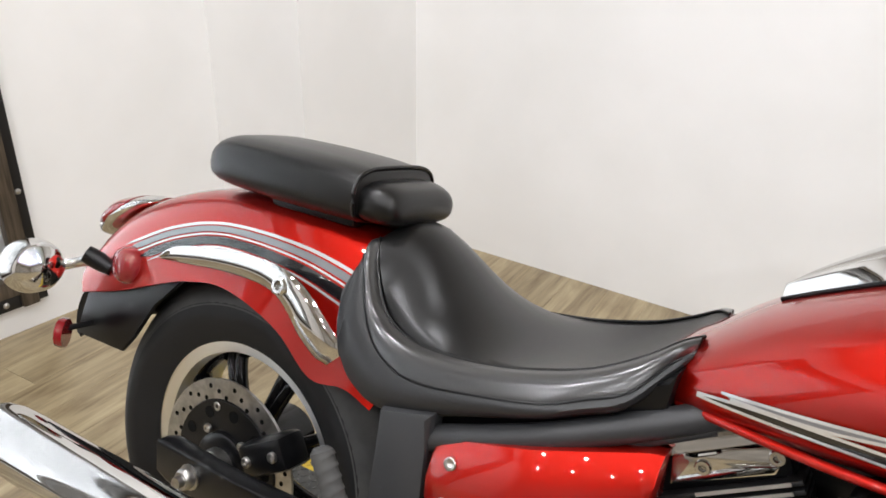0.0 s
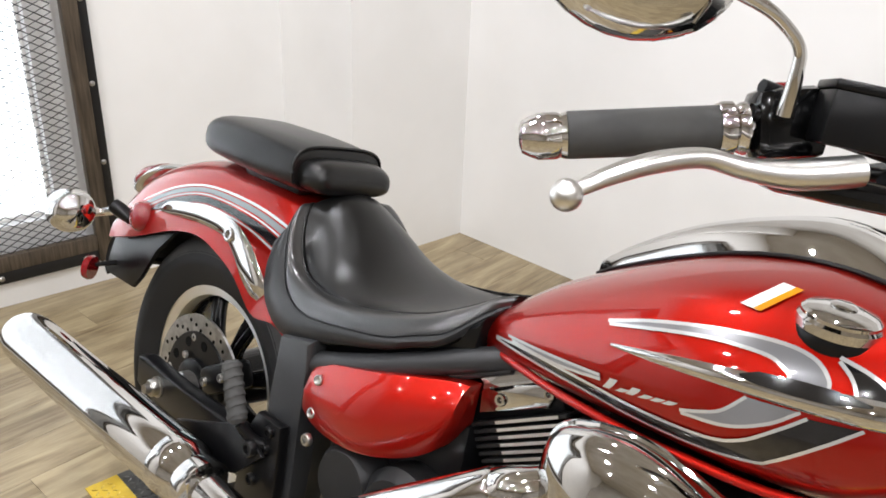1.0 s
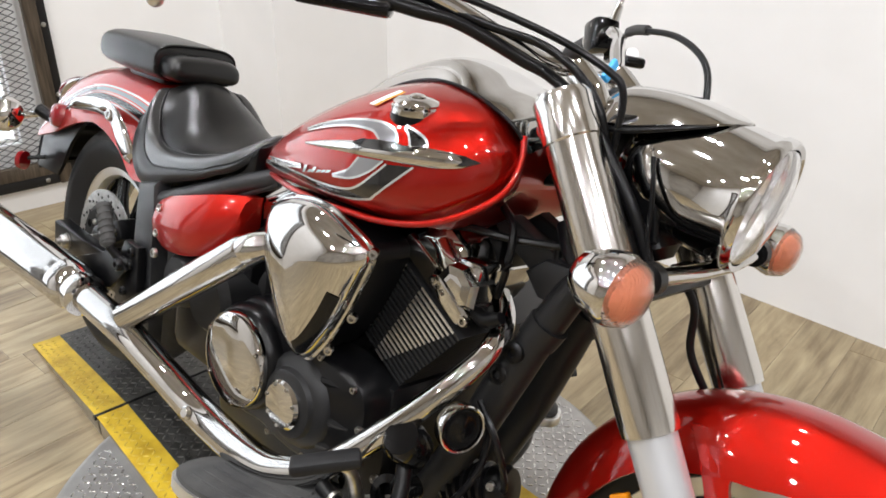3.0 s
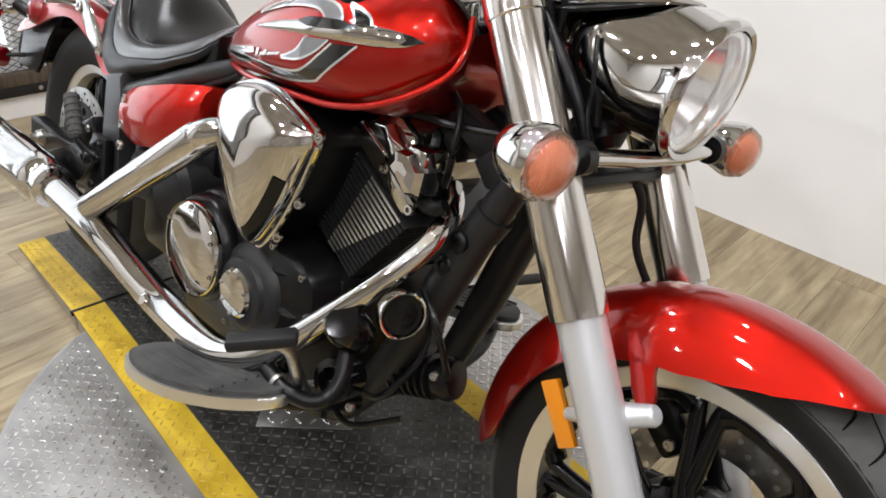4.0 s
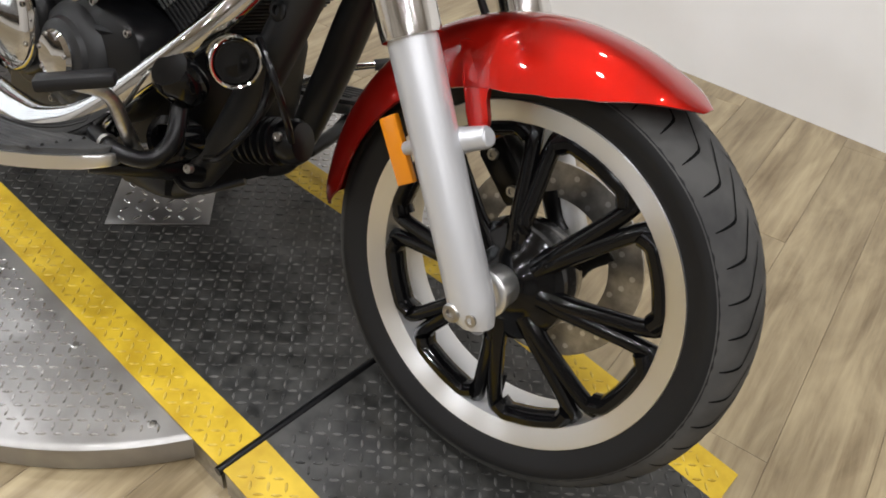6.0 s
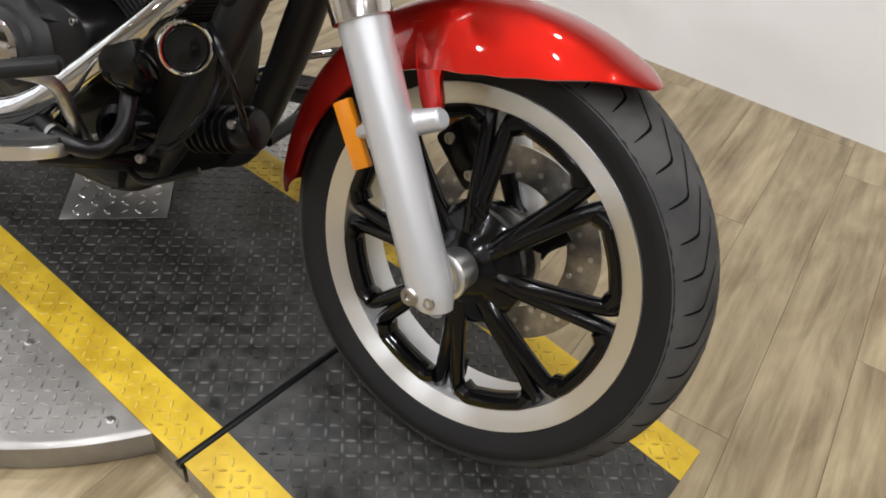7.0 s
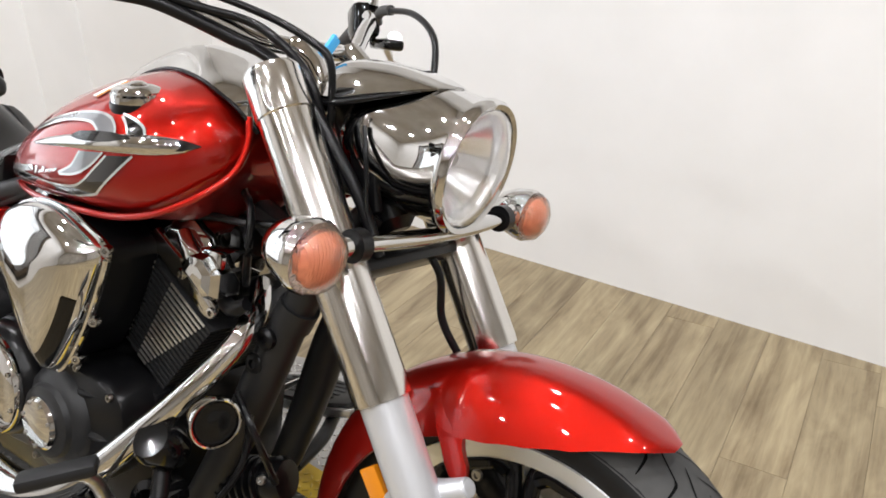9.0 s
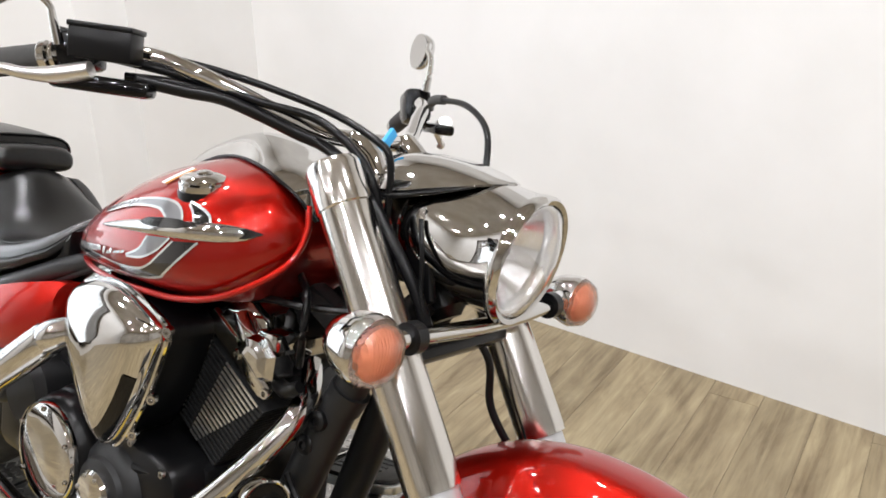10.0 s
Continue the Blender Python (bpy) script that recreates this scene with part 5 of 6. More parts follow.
part("vent", bm, GLOSS, air, "dark vent inset along the edge")
for x, z in ((0.905, 0.70), (1.098, 0.685), (1.075, 0.575), (1.035, 0.505)):
    bm = bmesh.new()
    bolt(bm, (x + 0.006, -0.218, z), (0.5, -0.8, 0), 0.008, 0.012)
    part("clip", bm, CHROME, air)

# odds and ends round the heads
bm = bmesh.new()
box(bm, (1.08, -0.06, 0.66), (1.21, 0.06, 0.73), 0.02)
box(bm, (0.80, -0.07, 0.60), (1.10, 0.07, 0.71), 0.02)
part("intake_manifold", bm, BLACK, bike, "black intake manifold and throttle body")
bm = bmesh.new()
box(bm, (1.19, -0.135, 0.665), (1.235, -0.085, 0.70), 0.006, Matrix.Translation((0, 0, 0)))
tube(bm, [(1.15, -0.13, 0.71), (1.18, -0.135, 0.685), (1.21, -0.13, 0.66)], [0.012, 0.016, 0.012], 10, 3)
part("head_bracket", bm, CHROME, bike, "chrome head bracket")
for pts in ([(1.24, -0.09, 0.65), (1.26, -0.11, 0.70), (1.25, -0.10, 0.76), (1.20, -0.07, 0.78)], [(1.28, -0.04, 0.60), (1.31, -0.05, 0.66), (1.30, -0.05, 0.74)], [(1.10, -0.12, 0.70), (1.16, -0.11, 0.735), (1.24, -0.09, 0.74), (1.31, -0.05, 0.745)]):
    bm = bmesh.new()
    tube(bm, pts, 0.006, 8, 5)
    part("engine_hose", bm, BLACK, bike, "black rubber engine hose")
bm = bmesh.new()
tube(bm, [(1.30, -0.05, 0.775), (1.345, -0.085, 0.745), (1.40, -0.09, 0.735), (1.44, -0.07, 0.76)], 0.011, 10, 6)
part("wiring_loom", bm, BLACK, bike, "black sleeved wiring loom")

# ---- exhaust ----
bm = bmesh.new()
tube(bm, [(0.915, -0.20, 0.645), (0.88, -0.235, 0.625), (0.855, -0.25, 0.612), (0.83, -0.252, 0.595)], [0.022, 0.024, 0.027, 0.027], 18, 4)
part("rear_header", bm, CHROME, bike, "chrome rear exhaust header")
bm = bmesh.new()
tube(bm, [(0.845, -0.252, 0.606), (0.840, -0.253, 0.602), (0.69, -0.27, 0.49), (0.525, -0.284, 0.366), (0.52, -0.285, 0.362)], [0.026, 0.0295, 0.0295, 0.0295, 0.025], 24, 1)
part("heat_shield", bm, CHROME, bike, "chrome exhaust heat shield")
bm = bmesh.new()
tube(bm, [(1.20, -0.02, 0.625), (1.245, -0.065, 0.615), (1.268, -0.105, 0.598), (1.262, -0.14, 0.558), (1.208, -0.198, 0.466), (1.115, -0.255, 0.352), (1.04, -0.272, 0.303), (0.96, -0.275, 0.281), (0.80, -0.268, 0.276), (0.66, -0.277, 0.305), (0.52, -0.285, 0.332), (0.33, -0.291, 0.345)], [0.017, 0.017, 0.017, 0.018, 0.019, 0.021, 0.026, 0.029, 0.030, 0.030, 0.031, 0.031], 22, 6)
part("front_header", bm, CHROME, bike, "chrome front exhaust header")
bm = bmesh.new()
tube(bm, [(0.36, -0.29, 0.344), (0.352, -0.29, 0.344), (0.335, -0.291, 0.345), (0.325, -0.291, 0.345)], [0.034, 0.046, 0.046, 0.044], 28, 1)
tube(bm, [(0.325, -0.291, 0.345), (0.30, -0.292, 0.346), (0.275, -0.293, 0.347), (0.265, -0.293, 0.347)], [0.040, 0.051, 0.053, 0.0525], 32, 1)
part("muffler_clamp", bm, CHROME, bike, "chrome muffler clamp collar")
bm = bmesh.new()
tube(bm, [(0.272, -0.293, 0.347), (0.262, -0.294, 0.348), (0.05, -0.308, 0.353), (-0.19, -0.322, 0.360), (-0.235, -0.325, 0.361), (-0.262, -0.327, 0.362), (-0.272, -0.327, 0.362), (-0.268, -0.327, 0.362), (-0.20, -0.325, 0.362)],
     [0.049, 0.0515, 0.0525, 0.0525, 0.0520, 0.048, 0.042, 0.034, 0.033], 36, 1)
part("muffler", bm, CHROME, bike, "long chrome muffler")
bm = bmesh.new()
lathe(bm, [(0.012, -0.004), (0.013, 0.006), (0.008, 0.010), (0.0, 0.010)], (0.785, -0.294, 0.285), (0.1, -0.9, 0.35), 14)
part("clamp_screw", bm, CHROME, bike)
bm = bmesh.new()
prism(bm, [(0.20, 0.30), (0.36, 0.36), (0.42, 0.42), (0.36, 0.45), (0.30, 0.42), (0.18, 0.37)], lambda u, v, w: Vector((u, -0.235 - w, v)), 0.008, 0.002)
bolt(bm, (0.395, -0.243, 0.425), RIGHT, 0.014, 0.012)
part("muffler_bracket", bm, BLACK, bike, "black muffler bracket")

# ---- frame, covers ----
def bar(name, pts, r, mat, label="", steps=5, flat=1.0, up=(0, 0, 1), n=14):
    return part(name, tube(bmesh.new(), pts, r, n, steps, flat, up), mat, bike, label)


for s in (-1, 1):
    bar("seat_rail", [(0.385, s * 0.178, 0.558), (0.43, s * 0.180, 0.574), (0.52, s * 0.178, 0.607), (0.60, s * 0.170, 0.640), (0.68, s * 0.148, 0.676), (0.76, s * 0.115, 0.71)], 0.0175, PLASTIC, "black frame tube under the saddle")
    bar("rail_brace", [(0.62, s * 0.15, 0.625), (0.69, s * 0.142, 0.662), (0.745, s * 0.128, 0.69)], 0.008, PLASTIC)
    bm = bmesh.new()
    prism(bm, [(0.362, 0.594), (0.442, 0.616), (0.438, 0.56), (0.442, 0.48), (0.448, 0.40), (0.455, 0.24), (0.385, 0.22), (0.372, 0.36), (0.366, 0.48)], lambda u, v, w: Vector((u, s * (0.165 + w), v)), 0.036, 0.010)
    part("frame_cover", bm, PLASTIC, bike, "dark grey plastic frame cover")
    bar("down_tube", [(1.41, s * 0.030, 0.790), (1.350, s * 0.052, 0.706), (1.309, s * 0.060, 0.613), (1.275, s * 0.068, 0.524), (1.232, s * 0.079, 0.40), (1.165, s * 0.098, 0.25), (1.10, s * 0.105, 0.19), (0.98, s * 0.105, 0.165)], [0.022, 0.024, 0.027, 0.031, 0.030, 0.026, 0.024, 0.022], CASE, "black frame downtube")
    for x, z in ((1.292, 0.583), (1.274, 0.540)):
        bm = bmesh.new()
        lathe(bm, [(0.016, -0.012), (0.016, 0.004), (0.012, 0.007), (0.007, 0.007), (0.006, 0.002)], (x, s * 0.093, z), (0, s, 0.1), 16)
        part("frame_bolt", bm, BLACK, bike)
    bm = bmesh.new()
    prism(bm, [(1.182, 0.742), (1.210, 0.764), (1.292, 0.726), (1.335, 0.724), (1.330, 0.700), (1.264, 0.692), (1.195, 0.728)], lambda u, v, w: Vector((u, s * (0.020 + w), v)), 0.034, 0.007)
    part("frame_beam", bm, CASE, bike, "black upper frame beam")
    bm = bmesh.new()
    prism(bm, [(1.258, 0.694), (1.290, 0.722), (1.338, 0.724), (1.372, 0.714), (1.350, 0.662), (1.290, 0.662)], lambda u, v, w: Vector((u, s * (0.012 + w), v)), 0.052, 0.008)
    part("neck_casting", bm, CASE, bike, "black cast frame joint at the downtube")
bm = bmesh.new()
tube(bm, [Vector((1.716, 0, 0.31)) + RAKE * d for d in (0.535, 0.55, 0.76, 0.78)], [0.02, 0.034, 0.034, 0.02], 20, 1)
part("steering_head", bm, BLACK, bike, "black steering head")
bm = bmesh.new()
prism(bm, [(1.255, 0.840), (1.295, 0.815), (1.345, 0.800), (1.395, 0.800), (1.36, 0.84), (1.28, 0.86)], lambda u, v, w: Vector((u, -0.035 + w, v)), 0.07, 0.012)
part("neck_gusset", bm, BLACK, bike, "black frame gusset behind the steering head")
bar("backbone", [(1.36, 0, 0.845), (1.20, 0, 0.835), (0.90, 0, 0.74), (0.60, 0, 0.60), (0.40, 0, 0.45)], 0.027, BLACK)
for s in (-1, 1):
    bm = bmesh.new()
    rings = []
    for x, z0, z1, y in spline([(0.449, 0.502, 0.582, 0.200), (0.455, 0.497, 0.586, 0.210), (0.51, 0.495, 0.604, 0.219), (0.57, 0.503, 0.622, 0.222), (0.62, 0.517, 0.637, 0.214), (0.66, 0.535, 0.647, 0.200), (0.69, 0.560, 0.653, 0.186), (0.706, 0.595, 0.652, 0.176)], 4):
        ring = [Vector((x, -s * -1 * (y - 0.045), z0)), Vector((x, s * (y - 0.012), z0 - 0.002)), Vector((x, s * y, z0 + (z1 - z0) * 0.18)), Vector((x, s * (y + 0.003), z0 + (z1 - z0) * 0.5)), Vector((x, s * (y - 0.006), z0 + (z1 - z0) * 0.82)), Vector((x, s * (y - 0.020), z1)), Vector((x, s * (y - 0.045), z1))]
        rings.append(ring)
    loft(bm, rings)
    cover = part("side_cover", bm, RED2, bike, "red painted side cover")
    for x, z, y in ((0.482, 0.572, 0.2135), (0.482, 0.520, 0.2165)):
        bm = bmesh.new()
        lathe(bm, [(0.008, -0.006), (0.0083, 0.002), (0.0065, 0.003), (0.005, 0.0), (0.0, -0.002)], (x, s * y, z), (0, s, 0.2), 18)
        part("cover_screw", bm, STEEL, cover)
bm = bmesh.new()
box(bm, (0.45, -0.15, 0.25), (0.72, 0.15, 0.60), 0.03)
part("battery_box", bm, BLACK, bike, "black battery box")
bm = bmesh.new()
lathe(bm, [(0.055, 0.15), (0.055, 0.195), (0.047, 0.206), (0.0, 0.208)], (0.555, 0, 0.44), RIGHT, 26)
part("starter_cover", bm, CASE, bike, "dark grey round gearbox cover")
bm = bmesh.new()
bolt(bm, (0.485, -0.215, 0.478), RIGHT, 0.010, 0.008)
part("cover_nut", bm, STEEL, bike)
# swingarm, rear brake, folded passenger peg
for s in (-1, 1):
    bm = bmesh.new()
    prism(bm, [(-0.045, 0.335), (-0.05, 0.385), (-0.03, 0.392), (0.12, 0.385), (0.36, 0.40), (0.42, 0.36), (0.36, 0.315), (0.10, 0.315), (-0.02, 0.325)], lambda u, v, w: Vector((u, s * (0.165 + w), v)), 0.034, 0.006)
    arm = part("swingarm", bm, BLACK, bike, "black flat-sided swingarm")
    bm = bmesh.new()
    lathe(bm, [(0.021, 0), (0.021, 0.003), (0.017, 0.004), (0.017, 0.014), (0.014, 0.018), (0.010, 0.018), (0.009, 0.028), (0, 0.028)], (0.035, s * 0.199, 0.357), (0, s, 0), 12)
    part("axle_nut", bm, STEEL, arm, "bright steel axle nut")
    bm = bmesh.new()
    tube(bm, [(0.318, s * 0.250, 0.540), (0.320, s * 0.250, 0.535), (0.345, s * 0.254, 0.497), (0.368, s * 0.258, 0.463), (0.371, s * 0.258, 0.458)], [0.010, 0.0150, 0.0150, 0.0150, 0.010], 18, 1)
    peg = part("passenger_peg", bm, RUBBER, bike, "folded ribbed rubber passenger peg")
    for k in range(6):
        t = k / 5
        bm = bmesh.new()
        tube(bm, [(0.324 + 0.040 * t - 0.002, s * (0.2505 + 0.007 * t), 0.529 - 0.06 * t + 0.002), (0.324 + 0.040 * t + 0.002, s * (0.2505 + 0.007 * t), 0.529 - 0.06 * t - 0.002)], 0.0166, 18, 1)
        part("peg_rib", bm, RUBBER, peg)
    bm = bmesh.new()
    tube(bm, [(0.372, s * 0.257, 0.458), (0.392, s * 0.235, 0.430), (0.41, s * 0.205, 0.425)], [0.009, 0.010, 0.014], 10, 3)
    part("peg_bracket", bm, BLACK, peg)
caliper("rear_caliper", Vector((0.115, -0.105, 0.395)), radians(-30), bike)
bm = bmesh.new()
prism(bm, [(0.34, 0.30), (0.44, 0.34), (0.43, 0.47), (0.37, 0.47), (0.345, 0.42)], lambda u, v, w: Vector((u, -0.205 - w, v)), 0.02, 0.005)
for x, z in ((0.405, 0.425), (0.385, 0.36), (0.41, 0.455)):
    bolt(bm, (x, -0.225, z), RIGHT, 0.010, 0.008)
part("pivot_plate", bm, BLACK, bike, "black swingarm pivot plate")
bm = bmesh.new()
tube(bm, [(0.19, 0.03, 0.38), (0.29, 0.03, 0.50), (0.33, 0.03, 0.55)], 0.035, 14, 2)
part("inner_mudguard", bm, BLACK, bike)

# ---- foot controls ----
def floorboard(s):
    out = [(0.872, -0.345), (0.880, -0.372), (0.93, -0.392), (1.00, -0.398), (1.07, -0.386), (1.14, -0.350), (1.185, -0.300), (1.180, -0.262), (1.10, -0.248), (0.98, -0.262), (0.90, -0.290), (0.875, -0.315)]
    pts = [np.array(p) for p in spline(out + out[:1], 3)[:-1]]
    zed = lambda x: 0.238 + (x - 0.87) * 0.225
    bm = bmesh.new()
    prism(bm, [tuple(p) for p in pts], lambda u, v, w: Vector((u, -s * v, zed(u) - 0.012 + w)), 0.020, 0.004)
    board = part("floorboard", bm, ALU, bike, "chrome-edged rider floorboard")
    mid = sum(pts) / len(pts)
    bm = bmesh.new()
    prism(bm, [tuple(mid + (p - mid) * 0.94) for p in pts], lambda u, v, w: Vector((u, -s * v, zed(u) + 0.007 + w)), 0.010, 0.003)
    pad = part("rubber_pad", bm, RUBBER, board, "grooved black rubber pad")
    for k in range(5):
        bm = bmesh.new()
        y = 0.290 + 0.020 * k
        tube(bm, [(x, s * (y - 0.02 * ((x - 1.0) / 0.1) ** 2 * 0.3), zed(x) + 0.0175) for x in (0.93, 0.98, 1.03, 1.08, 1.12)], 0.003, 6, 2)
        part("pad_rib", bm, RUBBER, pad)
    bm = bmesh.new()
    tube(bm, [(1.13, s * 0.28, zed(1.13) - 0.02), (1.17, s * 0.20, 0.27), (1.18, s * 0.12, 0.25)], 0.014, 10, 3)
    part("board_arm", bm, BLACK, board)
    return board


floorboard(-1)
floorboard(1)
bar("brake_pedal", [(1.185, -0.345, 0.425), (1.20, -0.30, 0.41), (1.195, -0.27, 0.36), (1.17, -0.23, 0.30)], [0.008, 0.009, 0.010, 0.012], STEEL, "steel rear brake pedal")
bm = bmesh.new()
box(bm, (-0.048, -0.017, -0.009), (0.048, 0.017, 0.009), 0.006, Matrix.Translation((1.203, -0.345, 0.435)) @ Matrix.Rotation(radians(50), 4, "Z") @ Matrix.Rotation(radians(-14), 4, "Y"))
part("pedal_pad", bm, PEDALRUBBER, bike, "black rubber brake pedal pad")
bm = bmesh.new()
lathe(bm, [(0.036, 0.0), (0.0375, 0.014), (0.0365, 0.019), (0.0345, 0.0205), (0.0325, 0.0195), (0.032, 0.015), (0.0, 0.012)], (1.268, -0.162, 0.472), (0.90, -0.36, 0.12), 34)
horn = part("horn", bm, CHROME, bike, "round horn with a chrome rim")
bm = bmesh.new()
lathe(bm, [(0.0318, 0.0155), (0.029, 0.0175), (0.020, 0.0165), (0.010, 0.0185), (0.0, 0.0185)], (1.268, -0.162, 0.472), (0.90, -0.36, 0.12), 30)
part("horn_face", bm, GLOSS, horn)
bm = bmesh.new()
lathe(bm, [(0.030, 0), (0.033, 0.01), (0.033, 0.045), (0.026, 0.056), (0.0, 0.057)], (1.218, -0.185, 0.412), (0.1, -0.75, 0.65), 24)
part("brake_reservoir", bm, GLOSS, bike, "glossy black rear brake reservoir")
bm = bmesh.new()
lathe(bm, [(0.030, -0.02), (0.034, 0.0), (0.034, 0.03), (0.022, 0.034), (0.020, 0.010), (0, 0.008)], (1.21, -0.19, 0.335), (0.2, -0.95, 0.2), 24)
part("master_cylinder", bm, GLOSS, bike, "black rear master cylinder")
bar("elbow_hose", [(1.12, -0.265, 0.322), (1.171, -0.268, 0.314), (1.225, -0.25, 0.319), (1.236, -0.222, 0.348), (1.218, -0.20, 0.392)], 0.0125, BLACK, "black rubber elbow hose")
bm = bmesh.new()
prof = [(0.012, -0.062), (0.026, -0.060)]
for k in range(6):
    h = -0.052 + 0.014 * k
    prof += [(0.030, h), (0.0375, h + 0.003), (0.0375, h + 0.007), (0.030, h + 0.010)]
lathe(bm, prof + [(0.034, 0.034), (0.036, 0.055), (0.030, 0.066), (0.0, 0.068)], (1.255, -0.06, 0.330), (0.93, 0.18, 0.32), 28)
part("oil_filter", bm, BLACK, bike, "black ribbed oil filter canister")
for pts in ([(1.22, -0.15, 0.30), (1.27, -0.16, 0.33), (1.30, -0.13, 0.40), (1.29, -0.11, 0.47)], [(1.16, -0.17, 0.27), (1.22, -0.17, 0.25), (1.29, -0.13, 0.29)], [(1.27, -0.12, 0.50), (1.32, -0.13, 0.46), (1.33, -0.10, 0.39), (1.30, -0.05, 0.33)]):
    bar("small_hose", pts, 0.0055, BLACK, "", 5, 1.0, (0, 0, 1), 8)
bar("shift_lever", [(1.02, 0.235, 0.31), (1.09, 0.29, 0.36), (1.145, 0.325, 0.386)], 0.007, CHROME, "chrome gear shift lever")
bar("shift_peg", [(1.135, 0.318, 0.382), (1.165, 0.352, 0.395)], 0.011, RUBBER, "black rubber shift peg", 1)
bar("side_stand", [(0.88, 0.13, 0.17), (0.86, 0.22, 0.09), (0.83, 0.31, 0.085)], 0.012, BLACK, "black side stand")

# small hardware low on the engine
for x, y, z in ((1.145, -0.155, 0.245), (1.128, -0.158, 0.300), (1.150, -0.150, 0.430), (1.262, -0.112, 0.455), (1.300, -0.085, 0.360), (1.238, -0.190, 0.300), (1.115, -0.235, 0.300)):
    bm = bmesh.new()
    bolt(bm, (x, y, z), (0.25, -0.9, 0.2), 0.0075, 0.008)
    part("engine_bolt", bm, STEEL, bike, "bright steel bolt")
bar("pedal_link", [(1.150, -0.225, 0.300), (1.200, -0.200, 0.326), (1.232, -0.185, 0.338)], 0.0048, STEEL, "steel brake pedal linkage", 2, 1.0, (0, 0, 1), 8)
bar("hose_clip", [(1.208, -0.197, 0.405), (1.214, -0.197, 0.398)], 0.0148, STEEL, "steel hose clip", 1)
bar("hose_clip", [(1.150, -0.268, 0.317), (1.157, -0.268, 0.3165)], 0.0148, STEEL, "steel hose clip", 1)
for s in (-1, 1):
    bar("tube_clamp", [(1.319, s * 0.0585, 0.634), (1.309, s * 0.060, 0.613), (1.305, s * 0.061, 0.604)], 0.0315, CASE, "black downtube clamp", 1)
bm = bmesh.new()
prism(bm, [(1.105, 0.330), (1.128, 0.365), (1.150, 0.362), (1.142, 0.318), (1.122, 0.302)], lambda u, v, w: Vector((u, -0.238 - w, v)), 0.006, 0.002)
part("board_bracket", bm, CHROME, bike, "small chrome floorboard bracket")

# ---- bars and controls ----
bar("handlebar", [(0.925, -0.445, 1.010), (1.01, -0.376, 1.040), (1.065, -0.330, 1.056), (1.11, -0.280, 1.058), (1.147, -0.240, 1.046), (1.179, -0.190, 1.027), (1.213, -0.140, 1.006), (1.238, -0.100, 0.991), (1.262, -0.05, 0.988), (1.262, 0.05, 0.988), (1.238, 0.100, 0.991), (1.213, 0.140, 1.006), (1.179, 0.190, 1.027), (1.147, 0.240, 1.046), (1.11, 0.280, 1.058), (1.065, 0.330, 1.056), (1.01, 0.376, 1.040), (0.925, 0.445, 1.010)], 0.0125, CHROME, "chrome pull-back handlebar")
for s in (-1, 1):
    d = Vector((0.099, -s * 0.077, 0.032)).normalized()
    e = Vector((0.910, s * 0.452, 1.005))
    bm = bmesh.new()
    tube(bm, [e + d * k for k in (0.024, 0.028, 0.135, 0.139)], [0.014, 0.0178, 0.0178, 0.015], 20, 1)
    grip = part("grip", bm, RUBBER, bike, "black rubber grip")
    bm = bmesh.new()
    tube(bm, [e + d * k for k in (-0.008, -0.006, 0.0, 0.004, 0.006, 0.020, 0.023, 0.027)], [0.006, 0.0120, 0.0152, 0.0166, 0.0176, 0.0176, 0.0164, 0.0178], 22, 1)
    part("bar_end", bm, CHROME, grip, "chrome bar end")
    bm = bmesh.new()
    tube(bm, [e + d * k for k in (0.136, 0.139, 0.146, 0.149, 0.153, 0.156)], [0.019, 0.0205, 0.0205, 0.017, 0.0195, 0.0195], 22, 1)
    part("grip_collar", bm, CHROME, grip, "chrome grip collar")
    # switch pod
    m = Matrix.Translation(e + d * 0.185) @ Vector((1, 0, 0)).rotation_difference(d).to_matrix().to_4x4()
    bm = bmesh.new()
    if s > 0:
        box(bm, (-0.034, -0.026, -0.030), (0.030, 0.026, 0.034), 0.011, m)
    else:
        box(bm, (-0.026, -0.021, -0.024), (0.024, 0.021, 0.028), 0.009, m)
    pod = part("switch_pod", bm, GLOSS, bike, "black handlebar switch housing")
    bm = bmesh.new()
    box(bm, (-0.010, -0.006, 0.026), (0.004, 0.006, 0.032), 0.002, m)
    part("switch", bm, REDLENS, pod, "red stop switch")
    for q in ((-0.02, s * -0.024, -0.012), (0.012, s * -0.024, 0.018)):
        bm = bmesh.new()
        bolt(bm, m @ Vector(q), (0, s, 0), 0.005, 0.004)
        part("pod_screw", bm, STEEL, pod)
    # lever perch, lever with a ball end
    bm = bmesh.new()
    box(bm, (-0.058, -0.018, -0.014), (0.062, 0.022, 0.006), 0.007, Matrix.Translation((1.105, s * 0.345, 1.020)) @ Matrix.Rotation(s * radians(-38), 4, "Z"))
    perch = part("lever_perch", bm, GLOSS, bike, "black lever perch")
    bm = bmesh.new()
    tube(bm, [(1.113, s * 0.363, 1.032), (1.098, s * 0.375, 1.026), (1.079, s * 0.391, 1.020), (1.056, s * 0.412, 1.0175), (1.036, s * 0.433, 1.019), (1.018, s * 0.464, 1.010), (1.005, s * 0.494, 0.997), (0.996, s * 0.516, 0.984)], [0.0135, 0.0140, 0.0130, 0.0095, 0.0088, 0.0092, 0.0078, 0.0055], 14, 5, 0.8)
    ball(bm, (0.994, s * 0.521, 0.981), 0.0105)
    part("lever", bm, LEVER, perch, "polished alloy lever with a ball end")
